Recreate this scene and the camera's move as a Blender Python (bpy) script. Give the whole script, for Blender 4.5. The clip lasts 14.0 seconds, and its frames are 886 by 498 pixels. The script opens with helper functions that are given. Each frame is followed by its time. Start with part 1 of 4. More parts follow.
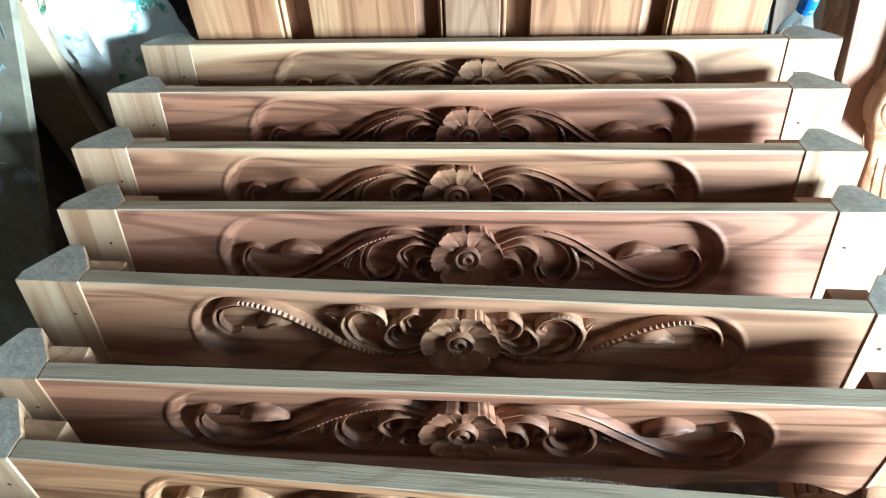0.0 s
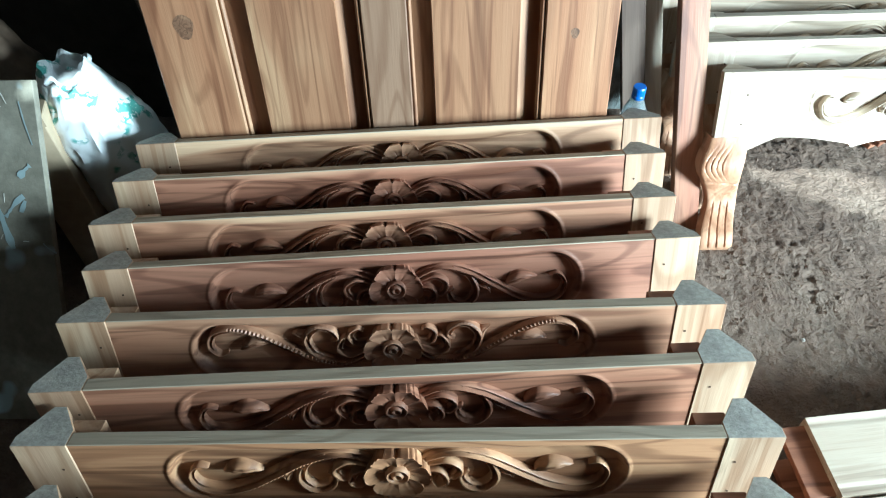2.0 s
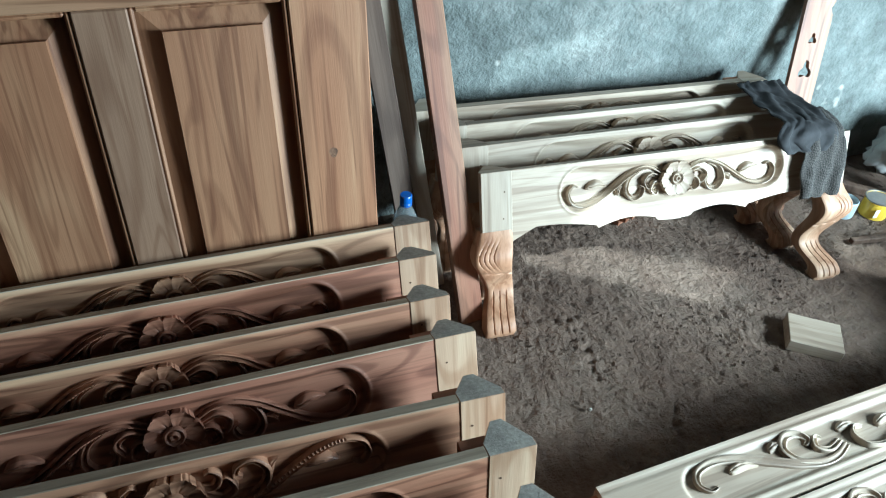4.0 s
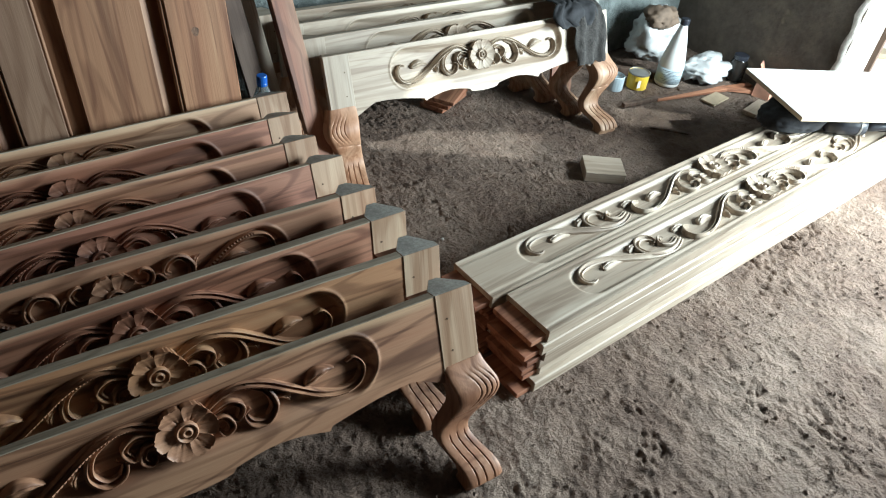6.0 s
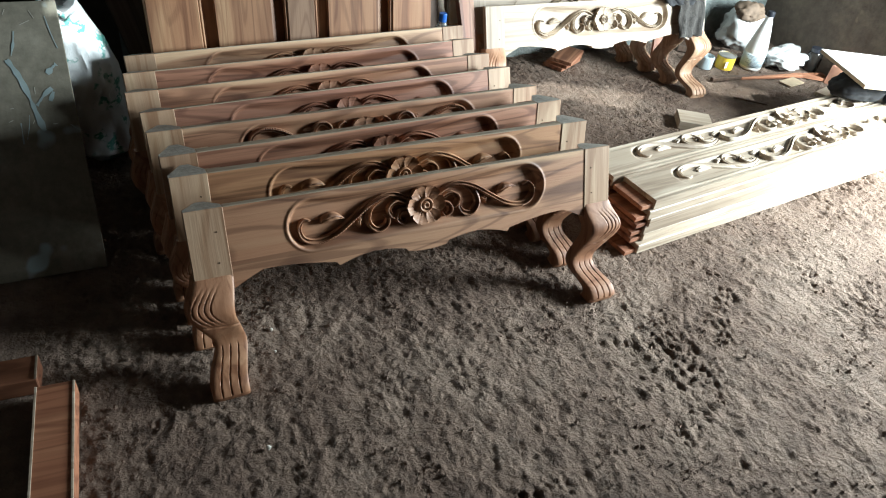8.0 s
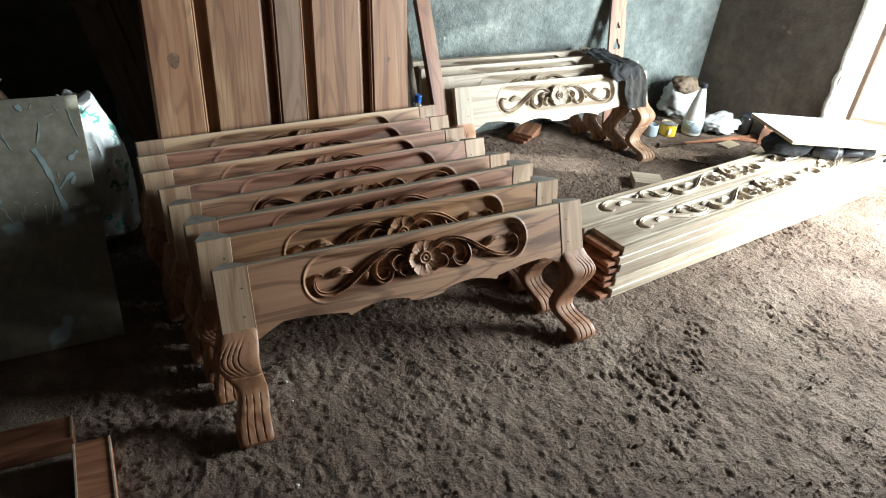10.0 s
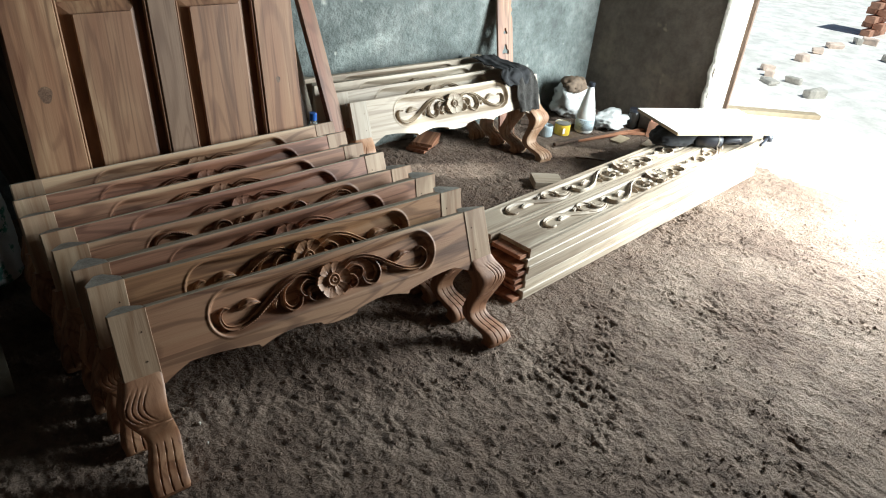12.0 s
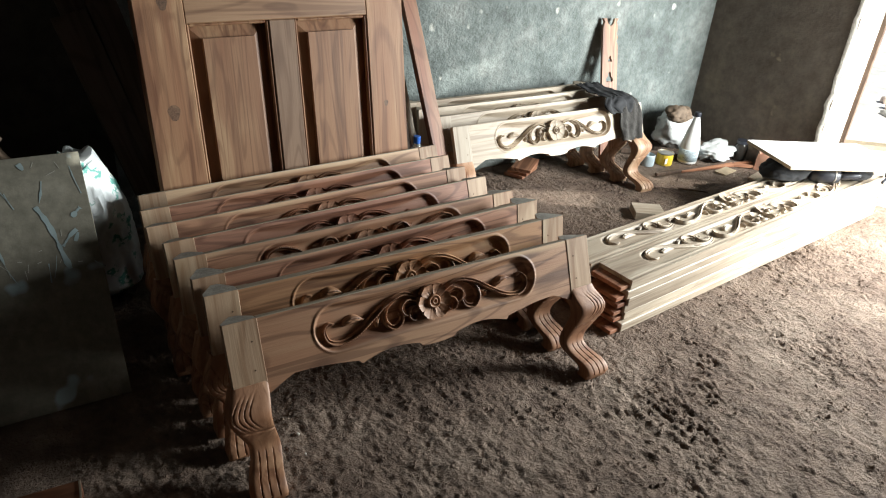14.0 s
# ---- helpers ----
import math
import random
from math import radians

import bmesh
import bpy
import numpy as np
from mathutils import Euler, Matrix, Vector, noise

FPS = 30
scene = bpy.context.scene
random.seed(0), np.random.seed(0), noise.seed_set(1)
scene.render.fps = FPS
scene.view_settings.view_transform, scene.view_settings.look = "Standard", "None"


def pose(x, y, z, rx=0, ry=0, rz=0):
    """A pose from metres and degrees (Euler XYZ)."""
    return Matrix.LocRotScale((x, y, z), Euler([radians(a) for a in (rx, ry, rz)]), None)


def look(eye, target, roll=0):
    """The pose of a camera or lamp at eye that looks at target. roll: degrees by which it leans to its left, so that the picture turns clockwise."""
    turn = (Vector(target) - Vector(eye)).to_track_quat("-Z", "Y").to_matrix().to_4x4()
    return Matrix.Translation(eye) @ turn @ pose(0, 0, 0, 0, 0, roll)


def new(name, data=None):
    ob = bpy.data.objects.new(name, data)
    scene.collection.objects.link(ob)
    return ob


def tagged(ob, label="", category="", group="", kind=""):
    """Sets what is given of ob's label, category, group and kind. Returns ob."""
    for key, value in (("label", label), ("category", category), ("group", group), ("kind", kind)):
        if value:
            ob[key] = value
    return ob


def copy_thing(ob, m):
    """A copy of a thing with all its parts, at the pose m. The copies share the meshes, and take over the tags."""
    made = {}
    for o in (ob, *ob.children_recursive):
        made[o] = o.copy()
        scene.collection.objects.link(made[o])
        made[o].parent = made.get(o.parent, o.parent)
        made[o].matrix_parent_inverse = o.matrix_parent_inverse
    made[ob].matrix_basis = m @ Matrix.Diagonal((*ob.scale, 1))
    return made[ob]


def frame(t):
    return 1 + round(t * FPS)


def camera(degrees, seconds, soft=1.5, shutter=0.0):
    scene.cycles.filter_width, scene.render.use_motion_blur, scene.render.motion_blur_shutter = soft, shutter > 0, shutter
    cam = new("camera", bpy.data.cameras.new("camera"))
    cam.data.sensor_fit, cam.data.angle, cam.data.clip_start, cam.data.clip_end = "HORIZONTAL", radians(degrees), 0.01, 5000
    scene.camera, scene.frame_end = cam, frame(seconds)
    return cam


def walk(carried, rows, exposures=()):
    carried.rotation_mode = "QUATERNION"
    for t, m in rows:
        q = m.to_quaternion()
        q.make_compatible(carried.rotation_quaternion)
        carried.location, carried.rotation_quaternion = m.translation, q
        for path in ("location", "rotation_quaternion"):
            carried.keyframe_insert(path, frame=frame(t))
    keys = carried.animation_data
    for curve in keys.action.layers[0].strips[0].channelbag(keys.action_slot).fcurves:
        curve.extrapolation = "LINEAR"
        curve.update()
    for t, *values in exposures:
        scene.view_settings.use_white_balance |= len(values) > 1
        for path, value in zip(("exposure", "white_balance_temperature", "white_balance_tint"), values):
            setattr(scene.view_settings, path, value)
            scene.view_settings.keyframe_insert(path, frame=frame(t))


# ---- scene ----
cam = camera(64.7, 14.0, soft=1.1)
PATH = [
    (0, (0.075, 0.043, 1.206), (-0.096, 1.175, -0.434), -4.2),
    (0.5, (0.093, -0.191, 1.418), (-0.062, 1.03, -0.158), -4.3),
    (1, (0.097, -0.229, 1.451), (-0.045, 1.001, -0.119), -3.7),
    (1.5, (0.111, -0.224, 1.456), (0.01, 1.042, -0.089), -2.8),
    (2, (0.139, -0.221, 1.455), (0.107, 1.079, -0.065), -2.0),
    (2.5, (0.17, -0.206, 1.468), (0.254, 1.167, 0.017), 0.2),
    (3, (0.206, -0.198, 1.476), (0.396, 1.197, 0.055), 1.1),
    (3.5, (0.238, -0.2, 1.482), (0.568, 1.238, 0.132), 3.1),
    (4, (0.23, -0.217, 1.48), (0.717, 1.216, 0.173), 4.4),
    (4.2, (0.217, -0.232, 1.477), (0.769, 1.183, 0.175), 4.9),
    (6.3, (-0.173, -0.748, 1.388), (0.76, 0.459, 0.094), 7.0),
    (6.5, (-0.286, -0.782, 1.386), (0.659, 0.4, 0.078), 7.5),
    (7, (-0.455, -0.891, 1.398), (0.462, 0.347, 0.122), 12.0),
    (7.5, (-0.543, -1.11, 1.4), (0.271, 0.23, 0.159), 10.1),
    (8, (-0.655, -1.213, 1.411), (0.141, 0.134, 0.165), 8.5),
    (8.2, (-0.716, -1.248, 1.422), (0.133, 0.121, 0.238), 8.1),
    (10.3, (-0.859, -1.355, 1.442), (0.119, 0.054, 0.413), 6.9),
    (10.5, (-0.854, -1.353, 1.447), (0.155, 0.04, 0.427), 6.9),
    (11, (-0.849, -1.341, 1.454), (0.242, 0.01, 0.461), 6.0),
    (11.5, (-0.839, -1.341, 1.451), (0.304, -0.025, 0.47), 5.9),
    (12, (-0.838, -1.339, 1.452), (0.32, -0.048, 0.457), 5.8),
    (12.5, (-0.835, -1.332, 1.45), (0.312, -0.02, 0.469), 5.6),
    (13, (-0.845, -1.332, 1.452), (0.252, 0.029, 0.48), 4.6),
    (13.5, (-0.859, -1.321, 1.449), (0.176, 0.083, 0.471), 4.7),
    (14, (-0.878, -1.31, 1.45), (0.099, 0.151, 0.495), 4.6),
]
EXPOSURES = [(0, 2.0, 4900, -10), (0.5, 1.62, 4880, -10), (1.5, 1.42, 4850, -11), (3, 0.74, 4900, -9), (4.2, 0.22, 4900, -8), (6.3, -0.1, 5450, -2), (8, 0.55, 5600, -1), (10.5, 0.14, 5750, 0), (11.5, -0.02, 5750, 0), (13, -0.18, 5850, 2), (14, 0.1, 6050, 4)]
walk(cam, [(t, look(eye, target, roll)) for t, eye, target, roll in PATH], EXPOSURES)

# ---- light ----
SUN_AZ, SUN_EL = 168.0, 55.0   # bearing of the sun, clockwise from +y, and its height
world = bpy.data.worlds.new("sky")
scene.world = world
world.use_nodes = True
wn = world.node_tree
sky = wn.nodes.new("ShaderNodeTexSky")
sky.sky_type = 'NISHITA'
sky.sun_disc = False
sky.sun_elevation = radians(SUN_EL)
sky.sun_rotation = radians(SUN_AZ)
wn.nodes["Background"].inputs["Strength"].default_value = 0.05
wn.links.new(sky.outputs[0], wn.nodes["Background"].inputs["Color"])
sun_way = Vector((math.sin(radians(SUN_AZ)) * math.cos(radians(SUN_EL)),
                  math.cos(radians(SUN_AZ)) * math.cos(radians(SUN_EL)), math.sin(radians(SUN_EL))))
sun_data = bpy.data.lights.new("sun", 'SUN')
sun_data.energy, sun_data.angle, sun_data.color = 5.0, radians(0.6), (1.0, 0.95, 0.86)
sun = new("sun", sun_data)
sun.matrix_world = look(sun_way * 20, (0, 0, 0))


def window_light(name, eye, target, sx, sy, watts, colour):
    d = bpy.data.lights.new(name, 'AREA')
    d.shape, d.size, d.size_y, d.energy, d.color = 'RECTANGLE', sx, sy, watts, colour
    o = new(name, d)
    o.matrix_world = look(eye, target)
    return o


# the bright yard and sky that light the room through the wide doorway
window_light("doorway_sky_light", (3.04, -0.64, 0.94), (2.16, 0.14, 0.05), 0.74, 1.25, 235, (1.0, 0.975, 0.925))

# ---- materials ----


def mat(name):
    m = bpy.data.materials.new(name)
    m.use_nodes = True
    return m, m.node_tree, m.node_tree.nodes["Principled BSDF"]


def nd(t, kind, **vals):
    n = t.nodes.new(kind)
    for k, v in vals.items():
        n.inputs[k.replace("_", " ")].default_value = v
    return n


def ramp(t, stops):
    r = t.nodes.new("ShaderNodeValToRGB")
    e = r.color_ramp.elements
    while len(e) < len(stops):
        e.new(0.5)
    for el, (p, c) in zip(e, stops):
        el.position, el.color = p, (*c, 1)
    return r


def mixc(t, kind, fac, a, b):
    m = t.nodes.new("ShaderNodeMix")
    m.data_type, m.blend_type = 'RGBA', kind
    for sock, v in ((m.inputs[0], fac), (m.inputs[6], a), (m.inputs[7], b)):
        if hasattr(v, "links"):
            t.links.new(v, sock)
        else:
            sock.default_value = v if isinstance(v, float) else (*v, 1)
    return m.outputs[2]


def wood(name, heart, sap, dark, axis=0, rough=0.55, bump=0.12, sapness=0.5, size=1.0, edge=None, bold=0.6, seed=None):
    """Planed or sawn timber with grain along the object's own axis; a seed keeps all parts of one board in one grain."""
    m, t, p = mat(name)
    tc = t.nodes.new("ShaderNodeTexCoord")
    oi = t.nodes.new("ShaderNodeObjectInfo")
    shift = nd(t, "ShaderNodeVectorMath")
    shift.operation = 'MULTIPLY_ADD'
    if seed is None:
        t.links.new(oi.outputs["Random"], shift.inputs[0])
    else:
        shift.inputs[0].default_value = (seed, seed, seed)
    shift.inputs[1].default_value = (37.0, 19.0, 23.0)
    t.links.new(tc.outputs["Object"], shift.inputs[2])

    def grain(across, along, detail, dist):
        mp = t.nodes.new("ShaderNodeMapping")
        s = [across * size] * 3
        s[axis] = along * size
        mp.inputs["Scale"].default_value = s
        t.links.new(shift.outputs[0], mp.inputs["Vector"])
        n = nd(t, "ShaderNodeTexNoise", Scale=1.0, Detail=detail, Roughness=0.6, Distortion=dist)
        t.links.new(mp.outputs[0], n.inputs["Vector"])
        return n.outputs["Fac"]
    broad, figure, pores = grain(7, 0.6, 3, 1.2), grain(15, 0.8, 2, 2.2), grain(190, 8, 3, 0.3)
    base = ramp(t, [(0.34, heart), (0.52 + 0.1 * (1 - sapness), [0.6 * a + 0.4 * b for a, b in zip(heart, sap)]), (0.60 + 0.1 * (1 - sapness), sap)])
    t.links.new(broad, base.inputs[0])
    fig = ramp(t, [(0.38, dark), (0.47, (1, 1, 1)), (0.60, (1, 1, 1)), (0.68, [0.5 + 0.5 * c for c in dark])])
    t.links.new(figure, fig.inputs[0])
    col = mixc(t, 'MULTIPLY', 0.6, base.outputs[0], fig.outputs[0])
    # growth rings: level lines of the stretched broad noise
    k = nd(t, "ShaderNodeMath")
    k.operation = 'MULTIPLY'
    k.inputs[1].default_value = 58.0
    t.links.new(grain(6, 0.95, 1.5, 0.7), k.inputs[0])
    sn = nd(t, "ShaderNodeMath")
    sn.operation = 'SINE'
    t.links.new(k.outputs[0], sn.inputs[0])
    ring = ramp(t, [(0.0, (1, 1, 1)), (0.45, (0.97, 0.96, 0.95)), (0.95, [0.12 + 0.85 * c for c in dark])])
    t.links.new(sn.outputs[0], ring.inputs[0])
    col = mixc(t, 'MULTIPLY', bold, col, ring.outputs[0])
    if edge is not None:
        # a strip of pale sapwood left along the upper edge
        sp = t.nodes.new("ShaderNodeSeparateXYZ")
        t.links.new(tc.outputs["Object"], sp.inputs[0])
        wav = nd(t, "ShaderNodeMath")
        wav.operation = 'MULTIPLY_ADD'
        wav.inputs[1].default_value = 0.16
        t.links.new(grain(2.5, 1.1, 2, 0.5), wav.inputs[0])
        t.links.new(sp.outputs["Z"], wav.inputs[2])
        lvl = nd(t, "ShaderNodeMapRange")
        lvl.inputs[1].default_value, lvl.inputs[2].default_value = edge + 0.08, edge + 0.092
        t.links.new(wav.outputs[0], lvl.inputs[0])
        col = mixc(t, 'MIX', lvl.outputs[0], col, sap)
    por = ramp(t, [(0.35, (0.62, 0.55, 0.5)), (0.55, (1, 1, 1))])
    t.links.new(pores, por.inputs[0])
    col = mixc(t, 'MULTIPLY', 0.20, col, por.outputs[0])
    hs = nd(t, "ShaderNodeHueSaturation")
    mr = nd(t, "ShaderNodeMapRange")
    mr.inputs[3].default_value, mr.inputs[4].default_value = 0.86, 1.12
    if seed is None:
        t.links.new(oi.outputs["Random"], mr.inputs[0])
        t.links.new(mr.outputs[0], hs.inputs["Value"])
    t.links.new(col, hs.inputs["Color"])
    t.links.new(hs.outputs[0], p.inputs["Base Color"])
    p.inputs["Roughness"].default_value = rough
    b = nd(t, "ShaderNodeBump", Strength=bump, Distance=0.004)
    t.links.new(pores, b.inputs["Height"])
    t.links.new(b.outputs[0], p.inputs["Normal"])
    return m


TEAK = dict(heart=(0.29, 0.122, 0.068), sap=(0.46, 0.30, 0.175), dark=(0.34, 0.26, 0.23))
PALE = dict(heart=(0.36, 0.288, 0.213), sap=(0.52, 0.45, 0.355), dark=(0.52, 0.45, 0.40))
teak_x = wood("teak_along_x", axis=0, sapness=-0.6, edge=0.464, bold=0.5, **TEAK)
teak_z = wood("teak_along_z", axis=2, sapness=0.4, bold=0.35, **TEAK)
pale_x = wood("pale_teak_along_x", axis=0, bold=0.22, **PALE)
pale_z = wood("pale_teak_along_z", axis=2, bold=0.22, **PALE)
top_x = wood("grey_sawn_edge", (0.34, 0.285, 0.21), (0.48, 0.42, 0.315), (0.62, 0.58, 0.54), axis=0, rough=0.8, bump=0.4)
post_z = wood("post_teak", (0.37, 0.240, 0.150), (0.52, 0.395, 0.265), (0.62, 0.5, 0.4), axis=2)
leg_z = wood("leg_teak", (0.32, 0.155, 0.082), (0.44, 0.255, 0.145), (0.55, 0.45, 0.38), axis=2)
red_wood = wood("reddish_heartwood", (0.25, 0.10, 0.05), (0.36, 0.17, 0.09), (0.5, 0.4, 0.35), axis=0, rough=0.7)
door_z = wood("door_teak_upright", (0.265, 0.125, 0.062), (0.42, 0.258, 0.142), (0.42, 0.32, 0.27), axis=2, bold=0.45)
door_x = wood("door_teak_level", (0.29, 0.165, 0.092), (0.40, 0.26, 0.15), (0.5, 0.4, 0.34), axis=0)
dark_z = wood("old_dark_plank", (0.09, 0.06, 0.042), (0.15, 0.10, 0.07), (0.55, 0.45, 0.4), axis=2, rough=0.7)


def rough_surface(name, stops, scale, fine, rough=0.9, bump=0.4, dist=0.01, spots=None):
    """Mottled mineral surface: two scales of colour, three of relief."""
    m, t, p = mat(name)
    tc = t.nodes.new("ShaderNodeTexCoord")
    outs = []
    for s, d in ((scale, 6), (scale * 7, 4), (fine, 6)):
        n = nd(t, "ShaderNodeTexNoise", Scale=s, Detail=d, Roughness=0.65)
        t.links.new(tc.outputs["Object"], n.inputs["Vector"])
        outs.append(n.outputs["Fac"])
    r = ramp(t, stops)
    t.links.new(outs[0], r.inputs[0])
    r2 = ramp(t, [(0.3, (0.62, 0.6, 0.58)), (0.65, (1.12, 1.1, 1.08))])
    t.links.new(outs[1], r2.inputs[0])
    col = mixc(t, 'MULTIPLY', 0.8, r.outputs[0], r2.outputs[0])
    if spots:
        v = nd(t, "ShaderNodeTexNoise", Scale=spots[1], Detail=2.0)
        t.links.new(tc.outputs["Object"], v.inputs["Vector"])
        rs = ramp(t, [(spots[2], (0, 0, 0)), (spots[2] + 0.05, (1, 1, 1))])
        t.links.new(v.outputs["Fac"], rs.inputs[0])
        col = mixc(t, 'MIX', rs.outputs[0], col, spots[0])
    t.links.new(col, p.inputs["Base Color"])
    p.inputs["Roughness"].default_value = rough
    ma = nd(t, "ShaderNodeMath")
    ma.operation = 'ADD'
    t.links.new(outs[1], ma.inputs[0])
    t.links.new(outs[2], ma.inputs[1])
    b = nd(t, "ShaderNodeBump", Strength=bump, Distance=dist)
    t.links.new(ma.outputs[0], b.inputs["Height"])
    t.links.new(b.outputs[0], p.inputs["Normal"])
    return m


def plain(name, colour, rough=0.5, metal=0.0, vary=0.12, scale=30.0, bump=0.0):
    m, t, p = mat(name)
    tc = t.nodes.new("ShaderNodeTexCoord")
    n = nd(t, "ShaderNodeTexNoise", Scale=scale, Detail=4.0)
    t.links.new(tc.outputs["Object"], n.inputs["Vector"])
    r = ramp(t, [(0.3, [c * (1 - vary) for c in colour]), (0.7, [min(1, c * (1 + vary)) for c in colour])])
    t.links.new(n.outputs["Fac"], r.inputs[0])
    t.links.new(r.outputs[0], p.inputs["Base Color"])
    p.inputs["Roughness"].default_value, p.inputs["Metallic"].default_value = rough, metal
    if bump:
        b = nd(t, "ShaderNodeBump", Strength=bump, Distance=0.004)
        t.links.new(n.outputs["Fac"], b.inputs["Height"])
        t.links.new(b.outputs[0], p.inputs["Normal"])
    return m


dirt = rough_surface("trodden_dirt", [(0.3, (0.118, 0.075, 0.053)), (0.5, (0.196, 0.139, 0.104)), (0.7, (0.31, 0.238, 0.185))], 2.2, 85, 0.95, 1.0, 0.022,
                     spots=((0.13, 0.088, 0.064), 4.0, 0.68))
end_grain = rough_surface("sawn_grey_end_grain", [(0.32, (0.27, 0.26, 0.235)), (0.5, (0.38, 0.37, 0.335)), (0.68, (0.48, 0.46, 0.41))], 16, 220, 0.85, 0.3, 0.004)
# near white for bare earth: the burnt-out sun glare is put into the colour
yard_dirt = rough_surface("glare_white_yard_dirt", [(0.3, (0.84, 0.81, 0.76)), (0.7, (0.92, 0.90, 0.87))], 0.8, 40, 0.95, 0.3, 0.01)
plaster = rough_surface("grey_green_plaster", [(0.32, (0.105, 0.120, 0.117)), (0.5, (0.180, 0.205, 0.198)), (0.68, (0.28, 0.30, 0.287))], 3.4, 45, 0.92, 0.8, 0.014,
                        spots=((0.46, 0.46, 0.42), 9.0, 0.70))
plaster_brown = rough_surface("brown_bare_plaster", [(0.32, (0.11, 0.088, 0.07)), (0.55, (0.15, 0.122, 0.098)), (0.7, (0.21, 0.17, 0.13))], 2.2, 60, 0.92, 0.5, 0.01,
                              spots=((0.35, 0.28, 0.2), 7.0, 0.68))
reveal_plaster = rough_surface("pale_reveal_plaster", [(0.3, (0.5, 0.47, 0.42)), (0.7, (0.66, 0.62, 0.56))], 4, 80, 0.9, 0.5, 0.01)
# very dark so that the unseen roof throws back little light
roof_mat = plain("dark_roof_sheet", (0.05, 0.045, 0.04), 0.7, 0.0, 0.3, 3.0)
grey_ply = rough_surface("stained_grey_plywood", [(0.3, (0.150, 0.140, 0.108)), (0.55, (0.225, 0.212, 0.168)), (0.72, (0.31, 0.295, 0.24))], 4.0, 90, 0.75, 0.15, 0.004,
                         spots=((0.34, 0.42, 0.44), 7.0, 0.64))
sack_white = plain("woven_white_plastic", (0.72, 0.74, 0.74), 0.45, 0.0, 0.15, 60.0, 0.4)
m, t, p = mat("printed_white_sack")
tc = t.nodes.new("ShaderNodeTexCoord")
n1 = nd(t, "ShaderNodeTexNoise", Scale=13.0, Detail=2.0)
n2 = nd(t, "ShaderNodeTexNoise", Scale=70.0, Detail=3.0)
n3 = nd(t, "ShaderNodeTexWave", Scale=180.0, Distortion=1.0)
for n in (n1, n2, n3):
    t.links.new(tc.outputs["Object"], n.inputs["Vector"])
r1 = ramp(t, [(0.56, (0, 0, 0)), (0.60, (1, 1, 1))])
r2 = ramp(t, [(0.42, (0, 0, 0)), (0.50, (1, 1, 1))])
t.links.new(n1.outputs["Fac"], r1.inputs[0])
t.links.new(n2.outputs["Fac"], r2.inputs[0])
both = mixc(t, 'MULTIPLY', 1.0, r1.outputs[0], r2.outputs[0])
t.links.new(mixc(t, 'MIX', both, (0.72, 0.75, 0.76), (0.12, 0.34, 0.30)), p.inputs["Base Color"])
p.inputs["Roughness"].default_value = 0.45
b = nd(t, "ShaderNodeBump", Strength=0.3, Distance=0.003)
t.links.new(n3.outputs["Fac"], b.inputs["Height"])
t.links.new(b.outputs[0], p.inputs["Normal"])
printed_sack = m
sack_green = plain("faded_green_print", (0.10, 0.32, 0.26), 0.5, 0.0, 0.3, 20.0)
white_board_mat = plain("white_laminate", (0.78, 0.77, 0.74), 0.35, 0.0, 0.05, 8.0)
edge_mat = plain("raw_board_edge", (0.42, 0.33, 0.22), 0.7)
black_cloth = plain("black_cloth", (0.018, 0.018, 0.02), 0.9, 0.0, 0.5, 40.0, 0.3)
black_rubber = plain("black_casing", (0.02, 0.022, 0.03), 0.4, 0.0, 0.3, 30.0)
bottle_white = plain("white_bottle_plastic", (0.74, 0.73, 0.70), 0.35, 0.0, 0.06, 12.0)
label_mat = plain("pale_blue_label", (0.45, 0.52, 0.55), 0.5)
bar_mat = plain("grey_print", (0.16, 0.18, 0.2), 0.6)
yellow_mat = plain("yellow_tin_paint", (0.72, 0.50, 0.05), 0.35, 0.0, 0.15)
steel = plain("dull_steel", (0.4, 0.39, 0.37), 0.4, 0.8)
bag_mat = plain("cloudy_plastic_film", (0.46, 0.46, 0.45), 0.25, 0.0, 0.15, 25.0)
bag_brown = plain("soiled_brown_cloth", (0.13, 0.09, 0.06), 0.8, 0.0, 0.3)
glass_dark = plain("dark_jar_glass", (0.02, 0.018, 0.016), 0.12)
blue_cap = plain("blue_cap", (0.02, 0.10, 0.42), 0.35)
brick_mat = plain("pale_brick", (0.45, 0.24, 0.16), 0.85, 0.0, 0.25, 15.0)
groove_mat = plain("carved_shadow_groove", (0.08, 0.045, 0.025), 0.9)
m, t, p = mat("plaid_cloth")
tc = t.nodes.new("ShaderNodeTexCoord")
mp = t.nodes.new("ShaderNodeMapping")
mp.inputs["Scale"].default_value = (34, 34, 34)
bt = t.nodes.new("ShaderNodeTexBrick")
bt.offset = 0.0
for k, v in (("Color1", (0.012, 0.011, 0.010, 1)), ("Color2", (0.022, 0.019, 0.017, 1)), ("Mortar", (0.10, 0.09, 0.08, 1))):
    bt.inputs[k].default_value = v
bt.inputs["Mortar Size"].default_value, bt.inputs["Brick Width"].default_value, bt.inputs["Row Height"].default_value = 0.05, 0.8, 0.8
t.links.new(tc.outputs["UV"], mp.inputs["Vector"])
t.links.new(mp.outputs[0], bt.inputs["Vector"])
t.links.new(bt.outputs["Color"], p.inputs["Base Color"])
p.inputs["Roughness"].default_value = 0.95
plaid = m
m, t, p = mat("clear_pet")
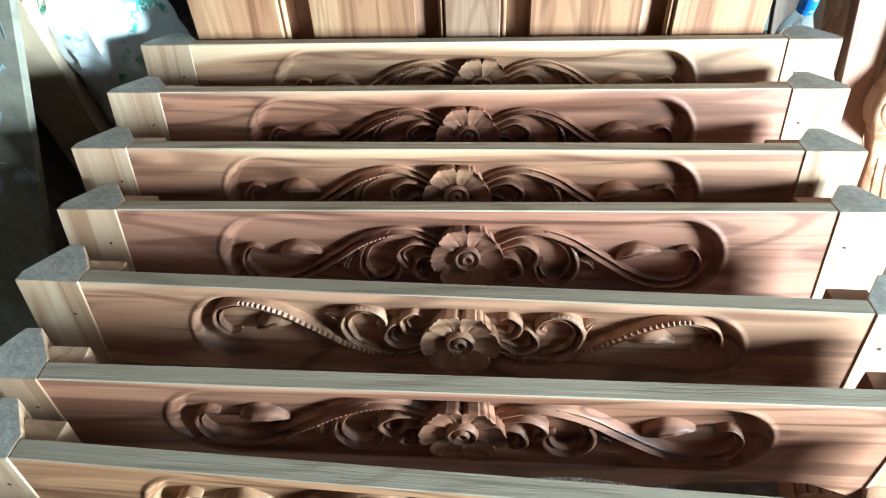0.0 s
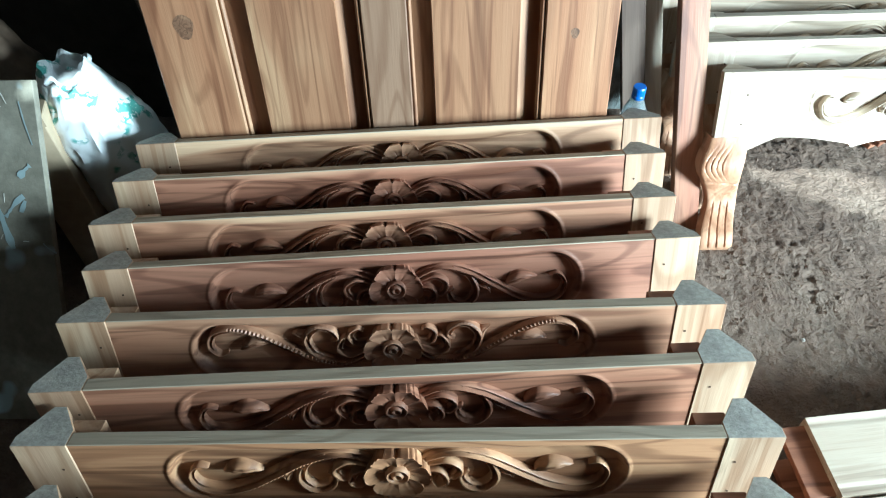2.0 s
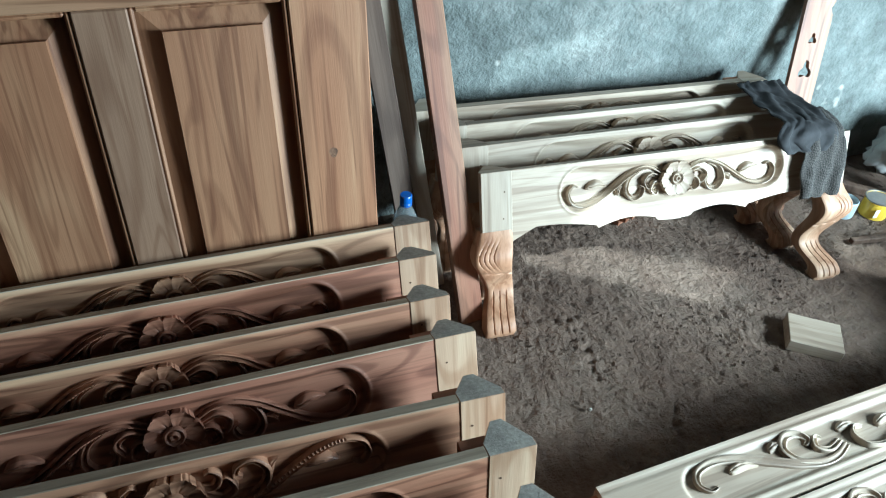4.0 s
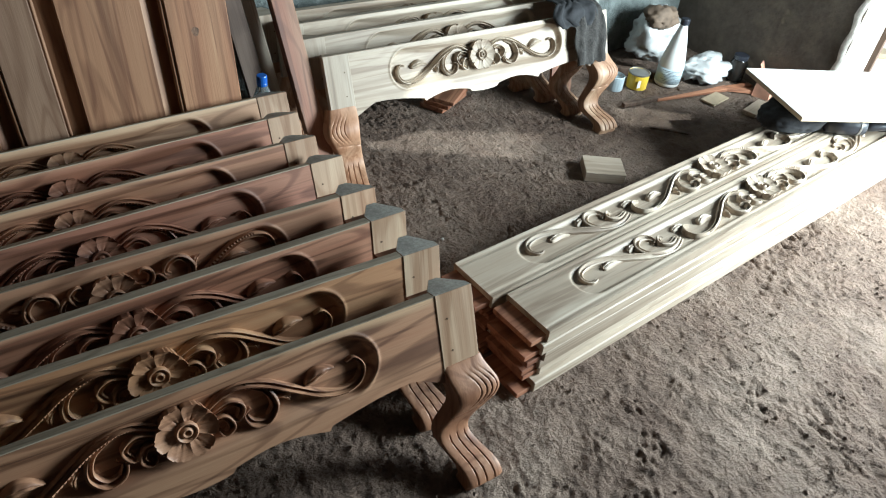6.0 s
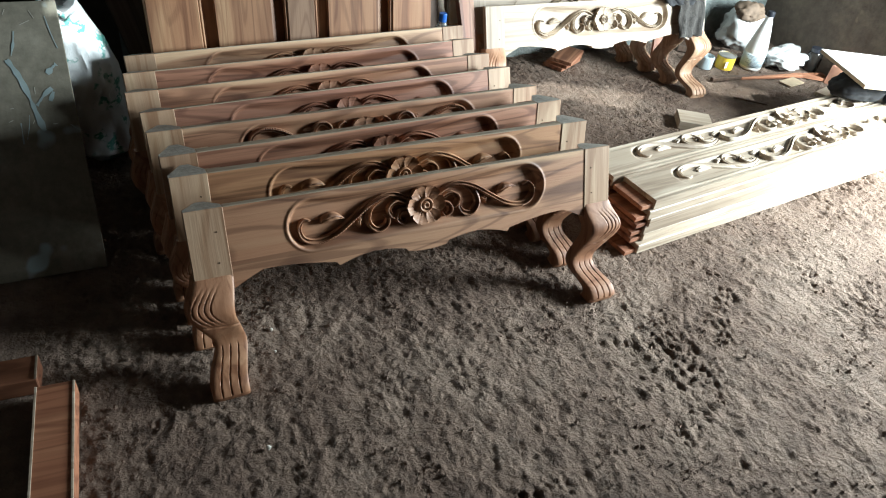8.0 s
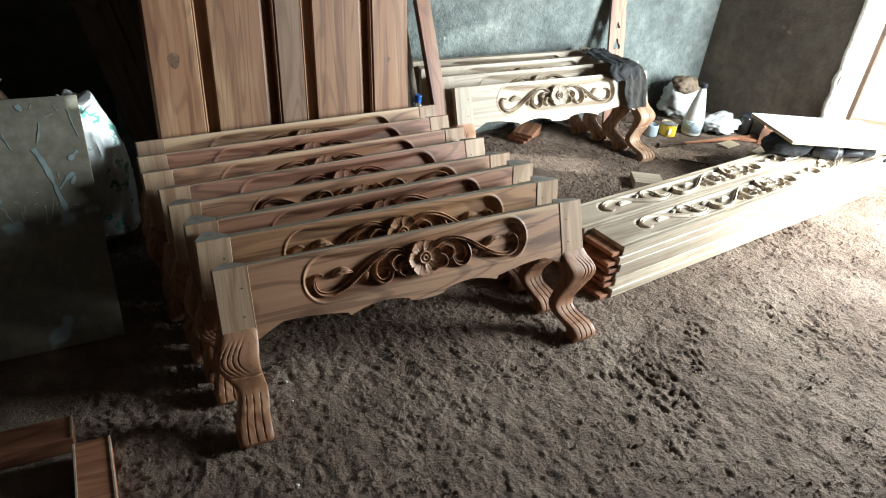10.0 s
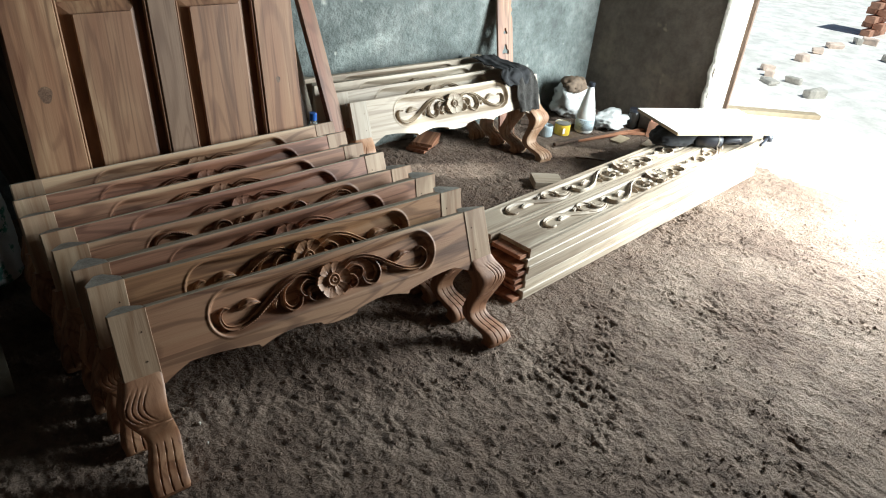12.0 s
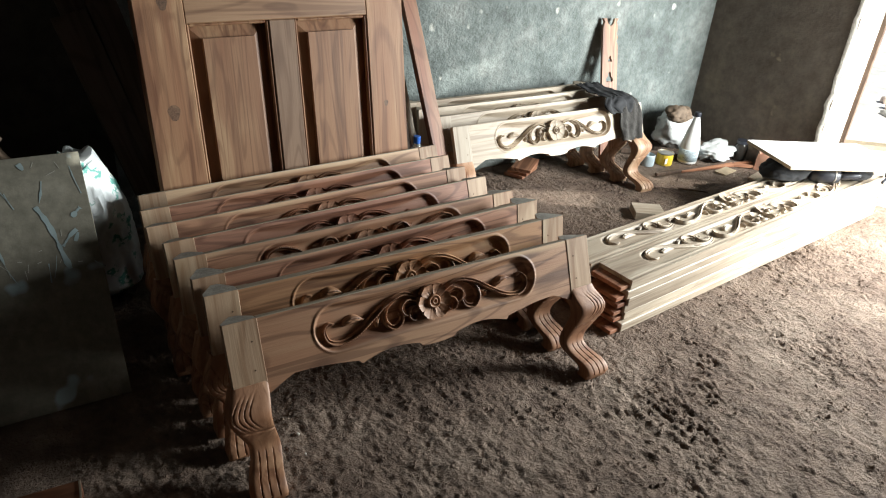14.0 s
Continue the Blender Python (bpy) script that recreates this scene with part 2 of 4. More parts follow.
p.inputs["Transmission Weight"].default_value, p.inputs["Roughness"].default_value = 0.9, 0.08
p.inputs["Base Color"].default_value = (0.8, 0.88, 0.9, 1)
pet = m

# ---- mesh helpers ----


def mesh_ob(name, verts, faces, material, parent=None, label="", smooth=False, m=None):
    me = bpy.data.meshes.new(name)
    me.from_pydata(verts, [], faces)
    me.update()
    bm = bmesh.new()
    bm.from_mesh(me)
    bmesh.ops.recalc_face_normals(bm, faces=bm.faces)
    bm.to_mesh(me)
    bm.free()
    ob = link(name, me, material, parent, label, smooth, m)
    if smooth:
        me.set_sharp_from_angle(angle=0.75)
    return ob


def link(name, me, material, parent=None, label="", smooth=False, m=None):
    for q in (material if isinstance(material, (list, tuple)) else [material]):
        me.materials.append(q)
    if smooth:
        me.shade_smooth()
    o = new(name, me)
    if parent:
        o.parent = parent
    if m is not None:
        o.matrix_basis = m
    if label:
        o["label"] = label
    return o


def part(name, bm, material, parent=None, label="", smooth=False, m=None):
    me = bpy.data.meshes.new(name)
    bmesh.ops.recalc_face_normals(bm, faces=bm.faces)
    bm.to_mesh(me)
    bm.free()
    return link(name, me, material, parent, label, smooth, m)


def box_bm(sx, sy, sz, at=(0, 0, 0), bevel=0.002, jag=0.0):
    """A box whose middle lies at at, with eased edges."""
    bm = bmesh.new()
    bmesh.ops.create_cube(bm, size=1)
    for v in bm.verts:
        v.co = Vector((v.co.x * sx + at[0] + random.uniform(-jag, jag), v.co.y * sy + at[1] + random.uniform(-jag, jag),
                       v.co.z * sz + at[2] + random.uniform(-jag, jag)))
    if bevel:
        bmesh.ops.bevel(bm, geom=bm.edges[:], offset=bevel, segments=1, affect='EDGES')
    return bm


def prism_bm(outline, depth, bevel=0.0):
    """Outline in x and z, pulled along y by depth."""
    bm = bmesh.new()
    f = bm.faces.new([bm.verts.new((x, 0, z)) for x, z in outline])
    g = bmesh.ops.extrude_face_region(bm, geom=[f])
    for v in g["geom"]:
        if isinstance(v, bmesh.types.BMVert):
            v.co.y += depth
    if bevel:
        bmesh.ops.bevel(bm, geom=bm.edges[:], offset=bevel, segments=1, affect='EDGES')
    return bm


def turned_bm(profile, n=20):
    """Profile of (radius, height), turned about z."""
    bm = bmesh.new()
    rings = []
    for r, z in profile:
        rings.append([bm.verts.new((r * math.cos(2 * math.pi * i / n), r * math.sin(2 * math.pi * i / n), z)) for i in range(n)])
    for a, b in zip(rings, rings[1:]):
        for i in range(n):
            bm.faces.new((a[i], a[(i + 1) % n], b[(i + 1) % n], b[i]))
    bm.faces.new(rings[0])
    bm.faces.new(rings[-1])
    return bm


def smooth_line(pts, n=8):
    """A Catmull-Rom line through points."""
    pts = [Vector(q) for q in pts]
    out = []
    for i in range(len(pts) - 1):
        a, b, c, d = pts[max(i - 1, 0)], pts[i], pts[i + 1], pts[min(i + 2, len(pts) - 1)]
        for k in range(n):
            s = k / n
            out.append(0.5 * ((2 * b) + (c - a) * s + (2 * a - 5 * b + 4 * c - d) * s * s + (3 * b - a - 3 * c + d) * s ** 3))
    return out + [pts[-1]]


def empty(name, m, label, category, group="", kind=""):
    o = new(name)
    o.empty_display_size = 0.1
    o.matrix_basis = m
    return tagged(o, label, category, group, kind)


def thing(ob, label, category, group="", kind=""):
    return tagged(ob, label, category, group, kind)


# ---- the room ----
WALL_Y, WALL_X, LEFT_X, FRONT_Y, TOP = 1.62, 2.95, -2.3, -3.6, 2.9
OPEN_A, OPEN_B, OPEN_TOP = 0.72, -1.15, 2.2    # the doorway in the right wall, along y


def slab(name, lo, hi, material, label, category):
    c = [(a + b) / 2 for a, b in zip(lo, hi)]
    o = part(name, box_bm(*[b - a for a, b in zip(lo, hi)], at=c, bevel=0), material)
    return tagged(o, label, category, kind="structure")


def lumpy_floor():
    x0, x1, y0, y1, n, k = LEFT_X - 0.2, 3.22, FRONT_Y - 0.2, WALL_Y + 0.02, 760, 480
    xs = np.concatenate([np.linspace(x0, -0.9, 60)[:-1], np.linspace(-0.9, 2.4, n - 120), np.linspace(2.4, x1, 62)[1:]])
    ys = np.concatenate([np.linspace(y0, -1.0, 60)[:-1], np.linspace(-1.0, 0.45, 270)[:-1], np.linspace(0.45, y1, 150)])
    verts = []
    for y in ys:
        for x in xs:
            p3 = Vector((x, y, 0.0))
            tread = noise.noise(p3 * 2.3 + Vector((4, 4, 4)))
            warp = Vector((x * 1.15 + 0.02 * noise.noise(p3 * 9.0), y + 0.02 * noise.noise(p3 * 9.0 + Vector((5, 0, 0))), 0.0))
            clod = noise.noise(warp * 52.0 + Vector((7, 3, 1)))
            fine = noise.noise(warp * 100.0)
            h = 0.008 * noise.noise(p3 * 2.6) + 0.005 * noise.noise(p3 * 12.0) + (0.0044 + 0.004 * max(0.0, tread)) * noise.fractal(warp * 26.0 + Vector((2, 6, 1)), 0.55, 2.1, 4) + 0.0012 * clod
            pit = max(0.0, -clod - 0.12 + 0.35 * fine) * max(0.0, tread - 0.20 + 0.8 * noise.noise(p3 * 8.0))
            h += 0.004 * max(0.0, clod - 0.3) - 0.046 * pit
            edge = max(0.0, (x - 2.95) / 0.27)
            verts.append((x, y, h - 0.05 * edge))
    w = len(xs)
    faces = [(j * w + i, j * w + i + 1, (j + 1) * w + i + 1, (j + 1) * w + i) for j in range(len(ys) - 1) for i in range(w - 1)]
    me = bpy.data.meshes.new("floor")
    me.from_pydata(verts, [], faces)
    o = link("floor", me, dirt, smooth=True)
    return tagged(o, "uneven trodden grey-brown dirt floor with crumbs", "floor", kind="structure")


lumpy_floor()
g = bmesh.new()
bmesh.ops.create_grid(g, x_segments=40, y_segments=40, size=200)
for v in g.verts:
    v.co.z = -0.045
tagged(part("ground", g, yard_dirt), "bare earth yard outside the doorway, sun glare put into its near-white colour", "ground", kind="structure")
slab("wall_back", (-0.55, WALL_Y, -0.1), (WALL_X + 0.2, WALL_Y + 0.2, TOP), plaster, "rough grey-green cement plaster wall with scratches", "wall")
# darker copy of the plaster: the unlit corner's shade is put into the colour
shade_plaster = rough_surface("dark_shade_plaster", [(0.32, (0.05, 0.042, 0.035)), (0.7, (0.09, 0.075, 0.06))], 2.2, 60, 0.92, 0.5, 0.01)
slab("wall_back_left", (LEFT_X, WALL_Y, -0.1), (-0.55, WALL_Y + 0.2, TOP), shade_plaster, "bare wall of the unlit corner, its shade put into the colour", "wall")
slab("wall_left", (LEFT_X - 0.2, FRONT_Y, -0.1), (LEFT_X, WALL_Y + 0.2, TOP), shade_plaster, "bare plaster wall on the left, its shade put into the dark colour", "wall")


def wall_with_holes(name, lo, hi, axis, holes, material, label):
    """A wall along axis (0: x, 1: y) with rectangular openings (a0, a1, z0, z1) right through it."""
    a0, a1, z0, z1 = lo[axis], hi[axis], lo[2], hi[2]
    cuts_a = sorted({a0, a1, *[q for h in holes for q in h[:2]]})
    cuts_z = sorted({z0, z1, *[q for h in holes for q in h[2:]]})
    bm = bmesh.new()
    for i in range(len(cuts_a) - 1):
        for j in range(len(cuts_z) - 1):
            ca, cz = (cuts_a[i] + cuts_a[i + 1]) / 2, (cuts_z[j] + cuts_z[j + 1]) / 2
            if any(h[0] < ca < h[1] and h[2] < cz < h[3] for h in holes):
                continue
            l2, h2 = list(lo), list(hi)
            l2[axis], h2[axis], l2[2], h2[2] = cuts_a[i], cuts_a[i + 1], cuts_z[j], cuts_z[j + 1]
            geo = bmesh.ops.create_cube(bm, size=1)["verts"]
            for v in geo:
                v.co = Vector([(l2[q] + h2[q]) / 2 + v.co[q] * (h2[q] - l2[q]) for q in range(3)])
    bmesh.ops.remove_doubles(bm, verts=bm.verts[:], dist=1e-5)
    return tagged(part(name, bm, material), label, "wall", kind="structure")


wall_with_holes("wall_right", (WALL_X, FRONT_Y, -0.1), (WALL_X + 0.2, WALL_Y, TOP), 1, [(OPEN_B, OPEN_A, -0.2, OPEN_TOP)], plaster_brown,
                "dark brown unpainted plaster wall beside the wide doorway")
# unseen wall, given the same dark colour to hold down bounced light
slab("wall_front", (LEFT_X - 0.2, FRONT_Y - 0.2, -0.1), (WALL_X + 0.2, FRONT_Y, TOP), shade_plaster, "unseen bare plaster wall behind, coloured dark to cut bounced light", "wall")


def roof():
    """Unseen roof sheets; narrow slanting gaps are added so that strips of sun fall on the back wall, the floor and the
    sack.
    """
    def above(px, py, pz):
        k = (TOP - pz) / sun_way.z
        return Vector((px + sun_way.x * k, py + sun_way.y * k))
    x0, x1, y0, y1, ym = LEFT_X - 0.2, WALL_X + 0.25, FRONT_Y - 0.2, WALL_Y + 0.3, -0.5
    gap_wall = [above(px, WALL_Y, pz) for px, pz in ((0.96, 0.43), (1.30, 0.53), (1.35, 0.62), (1.0, 0.555))]
    gap_floor = [above(*q, 0.0) for q in ((1.01, 1.285), (1.516, 0.978), (1.715, 1.086), (1.083, 1.416))]
    gap_corner = [above(*q, 0.0) for q in ((2.05, 1.03), (2.28, 0.905), (2.42, 0.955), (2.15, 1.19))]
    gap_sack = [above(px, py, 0.48) for px, py in ((-0.77, 1.02), (-0.62, 1.01), (-0.60, 1.10), (-0.73, 1.13))]
    bm = bmesh.new()
    xm, xs = 0.5, 2.35
    for xa, xb, a, b, hole in ((x0, xm, y0, y1, gap_sack), (xm, xs, y0, ym, gap_floor), (xs, x1, y0, ym, gap_corner), (xm, x1, ym, y1, gap_wall)):
        rings = []
        for z in (TOP + 0.004, TOP + 0.010):
            rings.append(([bm.verts.new((x, y, z)) for x, y in ((xa, a), (xb, a), (xb, b), (xa, b))], [bm.verts.new((q.x, q.y, z)) for q in hole]))
        for o, h in rings:
            for i in range(4):
                bm.faces.new((o[i], o[(i + 1) % 4], h[(i + 1) % 4], h[i]))
        for lo, hi in zip(rings[0], rings[1]):
            for i in range(4):
                bm.faces.new((lo[i], lo[(i + 1) % 4], hi[(i + 1) % 4], hi[i]))
    return tagged(part("ceiling", bm, roof_mat), "dark unseen roof sheets over the workshop, with gaps added for sun patches", "ceiling", kind="structure")


roof()


def reveal():
    """The broken plaster edge of the doorway."""
    bm = bmesh.new()
    rows = []
    for i in range(70):
        z = -0.03 + i * (OPEN_TOP + 0.03) / 69
        j = 0.010 * noise.noise(Vector((z * 14, 1, 2))) + 0.006 * noise.noise(Vector((z * 45, 5, 2)))
        rows.append([bm.verts.new(q) for q in ((WALL_X - 0.006, OPEN_A + 0.03 + j, z), (WALL_X - 0.008, OPEN_A + 0.012 + j, z),
                                               (WALL_X + 0.01, OPEN_A - 0.012 + j * 0.5, z), (WALL_X + 0.19, OPEN_A - 0.012, z), (WALL_X + 0.206, OPEN_A + 0.02, z))])
    for a, b in zip(rows, rows[1:]):
        for q in range(4):
            bm.faces.new((a[q], a[q + 1], b[q + 1], b[q]))
    return tagged(part("door_reveal", bm, reveal_plaster, smooth=True), "pale chipped plaster reveal of the doorway", "door reveal", kind="structure")


reveal()

slab("door_trim", (WALL_X + 0.207, OPEN_A - 0.030, -0.03), (WALL_X + 0.222, OPEN_A + 0.03, OPEN_TOP), dark_z, "thin dark timber strip at the outer edge of the doorway", "trim")

# ---- carved footboards ----
LEAN = 22.0
HALF, FACE_H, POST_W, THICK = 0.595, 0.463, 0.088, 0.025
CARVE_V, CARVE_R, CARVE_L, CARVE_D = 0.385, 0.062, 0.362, 0.019


def apron_low(u):
    """Height of the scalloped lower edge of the panel."""
    a = abs(u)
    if a < 0.055:
        return 0.262 + 0.005 * (a / 0.055) ** 2
    if a < 0.063:
        return 0.267 + 0.009 * (a - 0.055) / 0.008
    if a < 0.245:
        s = (a - 0.063) / 0.182
        return 0.276 + 0.013 * math.sin(math.pi * s) - 0.009 * s * s
    if a < 0.252:
        return 0.267 + 0.010 * (a - 0.245) / 0.007
    s = (a - 0.252) / (HALF - POST_W - 0.252)
    return 0.277 + 0.020 * math.sin(math.pi * 0.75 * s) - 0.028 * max(0, s - 0.72) / 0.28


def recess(u, v):
    """Depth of the sunk field: steep coved ends with a raised lip, long sides that ease out to the face."""
    du = max(0.0, abs(u) - (CARVE_L - CARVE_R))
    d = math.hypot(du, v - CARVE_V) - CARVE_R
    mid = 1 - min(1.0, max(0.0, (abs(u) - 0.18) / 0.15))
    wide = 0.013 + 0.020 * mid * mid * (3 - 2 * mid)
    k = min(1.0, max(0.0, (0.003 - d) / wide))
    lip = 0.0022 * math.exp(-((d - 0.006) / 0.0032) ** 2) * (1 - mid)
    return CARVE_D * math.sin(0.5 * math.pi * k) ** 1.3 - lip


def panel_mesh(name, half, depth_of, low, top, thick, nu, nv):
    """A board whose front is a carved height field; its sides and back have edges of their own."""
    verts, faces = [], []
    us = [-half + 2 * half * i / nu for i in range(nu + 1)]
    for u in us:
        lo = low(u)
        for j in range(nv + 1):
            v = lo + (top - lo) * j / nv
            verts.append((u, depth_of(u, v), v))
    w = nv + 1
    for i in range(nu):
        for j in range(nv):
            faces.append((i * w + j, (i + 1) * w + j, (i + 1) * w + j + 1, i * w + j + 1))
    n_front = len(faces)
    o = len(verts)
    for u in us:
        verts += [(u, 0.0, low(u)), (u, thick, low(u)), (u, thick, top), (u, 0.0, top)]
    for i in range(nu):
        a, b = o + 4 * i, o + 4 * i + 4
        faces += [(a, a + 1, b + 1, b), (a + 1, a + 2, b + 2, b + 1), (a + 2, a + 3, b + 3, b + 2)]
    faces += [(o, o + 3, o + 2, o + 1), tuple(o + 4 * nu + k for k in range(4))]
    me = bpy.data.meshes.new(name)
    me.from_pydata(verts, [], faces)
    me.polygons.foreach_set("use_smooth", [k < n_front for k in range(len(faces))])
    me.update()
    return me


def ribbon_mesh(name, pts, width, height, base, notch=0.0, n=7):
    """A carved stem: a sharp outer edge, a gouged hollow and a lower inner strand; base is the depth on which it sits."""
    line = smooth_line([(a, b, 0) for a, b in pts], n)
    verts, faces = [], []
    L = len(line)
    across = [(-1.0, 0.0), (-0.96, 0.62), (-0.70, 0.74), (-0.38, 0.40), (-0.10, 0.36), (0.16, 0.52), (0.42, 0.98), (0.70, 1.0), (0.95, 0.90), (1.0, 0.0)]
    mid = line[L // 2]
    turn = (line[-1] - line[0]).cross(mid - line[0]).z
    k = len(across)
    for i, q in enumerate(line):
        s = i / (L - 1)
        tan = (line[min(i + 1, L - 1)] - line[max(i - 1, 0)]).normalized()
        nor = Vector((-tan.y, tan.x, 0)) * (1 if turn > 0 else -1)
        r = width * (0.30 + 0.70 * math.sin(math.pi * min(1, 0.16 + 0.84 * s)) ** 0.8)
        for f, h in across:
            cut = notch if (i % 2 and 0.10 < s < 0.62 and f > 0.5) else 0.0
            c = q + nor * (f * r)
            verts.append((c.x, base + 0.002 - (height * (0.55 + 0.45 * math.sin(math.pi * s)) - cut) * h, c.y))
    for i in range(L - 1):
        for a in range(k - 1):
            faces.append((i * k + a, i * k + a + 1, (i + 1) * k + a + 1, (i + 1) * k + a))
        faces.append((i * k, (i + 1) * k, (i + 1) * k + k - 1, i * k + k - 1))
    faces += [list(range(k)), list(range((L - 1) * k, L * k))]
    return verts, faces


def leaf_mesh(u, v, length, wide, angle, base, height=0.011):
    """A carved leaf: full belly, pointed tip, a cut midrib and side veins."""
    c, s = math.cos(angle), math.sin(angle)
    verts, faces = [], []
    n, k = 18, 11
    for i in range(n + 1):
        f = i / n
        r = wide * math.sin(math.pi * f ** 0.72) ** 0.7 * (1 - 0.25 * f) + 0.0004
        bend = 0.010 * math.sin(math.pi * f) + 0.006 * f * f
        for a in range(k):
            e = -1 + 2 * a / (k - 1)
            h = height * (1 - abs(e) ** 3.2) * (0.45 + 0.55 * math.sin(math.pi * (0.1 + 0.85 * f)))
            h -= 0.0032 * math.exp(-(e / 0.13) ** 2) + 0.0010 * math.sin(20 * f - 5 * abs(e)) * (1 - abs(e))
            x, z = (f - 0.5) * length, e * r + bend
            verts.append((u + x * c - z * s, base + 0.002 - max(0.0, h), v + x * s + z * c))
    for i in range(n):
        for a in range(k - 1):
            faces.append((i * k + a, i * k + a + 1, (i + 1) * k + a + 1, (i + 1) * k + a))
        faces.append((i * k, (i + 1) * k, (i + 1) * k + k - 1, i * k + k - 1))
    return verts, faces


def flower_mesh(u, v, radius, base, turn=0.0):
    """Six cupped petals with flat, nicked ends round a ringed button."""
    verts, faces = [], []
    for q in range(6):
        a0 = turn + q * math.pi / 3
        o = len(verts)
        n, k = 10, 13
        for i in range(n + 1):
            f = i / n
            half = radius * (0.13 + 0.27 * math.sin(0.5 * math.pi * min(1.0, f / 0.70)) ** 1.2) * (1 - 0.45 * max(0.0, (f - 0.72) / 0.28) ** 2)
            for a in range(k):
                e = -1 + 2 * a / (k - 1)
                nick = 0.05 * radius * (math.exp(-((abs(e) - 0.42) / 0.12) ** 2) + 1.2 * abs(e) ** 3) * max(0.0, (f - 0.8) / 0.2)
                x = radius * (0.26 + 0.74 * f) - nick
                z = e * half
                cup = 0.0070 + 0.0085 * f * f + 0.0030 * e * e
                vein = 0.0016 * (math.exp(-(e / 0.09) ** 2) + 0.6 * math.exp(-((abs(e) - 0.45) / 0.09) ** 2)) * (1 - 0.5 * f)
                verts.append((u + x * math.cos(a0) - z * math.sin(a0), base - cup + vein, v + x * math.sin(a0) + z * math.cos(a0)))
        for i in range(n):
            for a in range(k - 1):
                faces.append((o + i * k + a, o + i * k + a + 1, o + (i + 1) * k + a + 1, o + (i + 1) * k + a))
        rim = [o + a for a in range(k)] + [o + i * k + k - 1 for i in range(1, n + 1)] + [o + n * k + a for a in range(k - 2, -1, -1)] + [o + i * k for i in range(n - 1, 0, -1)]
        b = len(verts)
        for r in rim:
            x, y, z = verts[r]
            verts.append((u + (x - u) * 0.93, base + 0.010, v + (z - v) * 0.93))
        for i in range(len(rim)):
            j = (i + 1) % len(rim)
            faces.append((rim[i], rim[j], b + j, b + i))
    prof = [(0.37, 0.004), (0.37, 0.0135), (0.32, 0.0165), (0.27, 0.0150), (0.24, 0.0105), (0.20, 0.0105), (0.18, 0.0145), (0.13, 0.0175), (0.09, 0.0165), (0.06, 0.012), (0.02, 0.011)]
    n = 24
    o = len(verts)
    for r, h in prof:
        for i in range(n):
            a = 2 * math.pi * i / n
            verts.append((u + r * radius * math.cos(a), base - h, v + r * radius * math.sin(a)))
    for j in range(len(prof) - 1):
        for i in range(n):
            faces.append((o + j * n + i, o + j * n + (i + 1) % n, o + (j + 1) * n + (i + 1) % n, o + (j + 1) * n + i))
    faces.append([o + (len(prof) - 1) * n + i for i in range(n)])
    return verts, faces


STEM = [(0.040, 0.018), (0.072, 0.036), (0.105, 0.040), (0.150, 0.025), (0.195, -0.004), (0.245, -0.035), (0.290, -0.047), (0.324, -0.037), (0.335, -0.010), (0.322, 0.010), (0.305, 0.006)]
SCROLL = [(0.112, 0.034), (0.146, 0.014), (0.157, -0.020), (0.138, -0.045), (0.113, -0.040), (0.103, -0.021), (0.114, -0.012)]
HOOK = [(0.046, 0.004), (0.078, 0.017), (0.099, 0.002), (0.088, -0.020), (0.077, -0.014)]
CURL = [(0.040, -0.010), (0.066, -0.008), (0.076, -0.028), (0.062, -0.040), (0.054, -0.031)]


def carve(panel, material, flip, cv=CARVE_V, base=CARVE_D, stretch=1.0):
    """The carved relief of flower, stems and leaves, as parts of the panel."""
    sgn = -1 if flip else 1

    def put(name, vf, label=""):
        verts, faces = vf
        mesh_ob(name, verts, faces, material, panel, label, smooth=True)
    for side in (-1, 1):
        def tr(pts):
            return [(side * a * stretch, cv + sgn * b) for a, b in pts]
        put("carved_stem", ribbon_mesh("s", tr(STEM), 0.0072, 0.023, base, 0.005, 14))
        put("carved_scroll", ribbon_mesh("s", tr(SCROLL), 0.0080, 0.022, base, 0.002, 11))
        put("carved_hook", ribbon_mesh("s", tr(HOOK), 0.0066, 0.020, base * 0.95))
        put("carved_curl", ribbon_mesh("s", tr(CURL), 0.0066, 0.019, base * 0.95))
        put("carved_leaf", leaf_mesh(side * 0.250 * stretch, cv + sgn * -0.004, 0.064, 0.0155, side * sgn * 0.12, base, 0.020))
        put("carved_bud", leaf_mesh(side * 0.172 * stretch, cv + sgn * -0.020, 0.034, 0.011, side * sgn * -0.9, base, 0.017))
    put("carved_flower", flower_mesh(0, cv, 0.054, base * 0.42))


def post_bm(side):
    """Corner post: flat in front, tapering to the back, with the shoulder of the cabriole leg below."""
    bm = bmesh.new()
    w, d = POST_W, 0.078
    out = [(0, -0.002), (w, -0.002), (w, 0.018), (0.60 * w, d), (0.36 * w, d), (0, 0.030)]
    rows = []
    for z in (0.285, 0.288, FACE_H + 0.002):
        rows.append([bm.verts.new((side * (HALF - w + a), b, z)) for a, b in out])
    for a, b in zip(rows, rows[1:]):
        for i in range(len(out)):
            bm.faces.new((a[i], a[(i + 1) % len(out)], b[(i + 1) % len(out)], b[i]))
    bm.faces.new(rows[0])
    top = bm.faces.new(rows[-1])
    top.material_index = 1
    bmesh.ops.bevel(bm, geom=[e for e in bm.edges if not e.is_boundary], offset=0.0012, segments=1, affect='EDGES')
    return bm


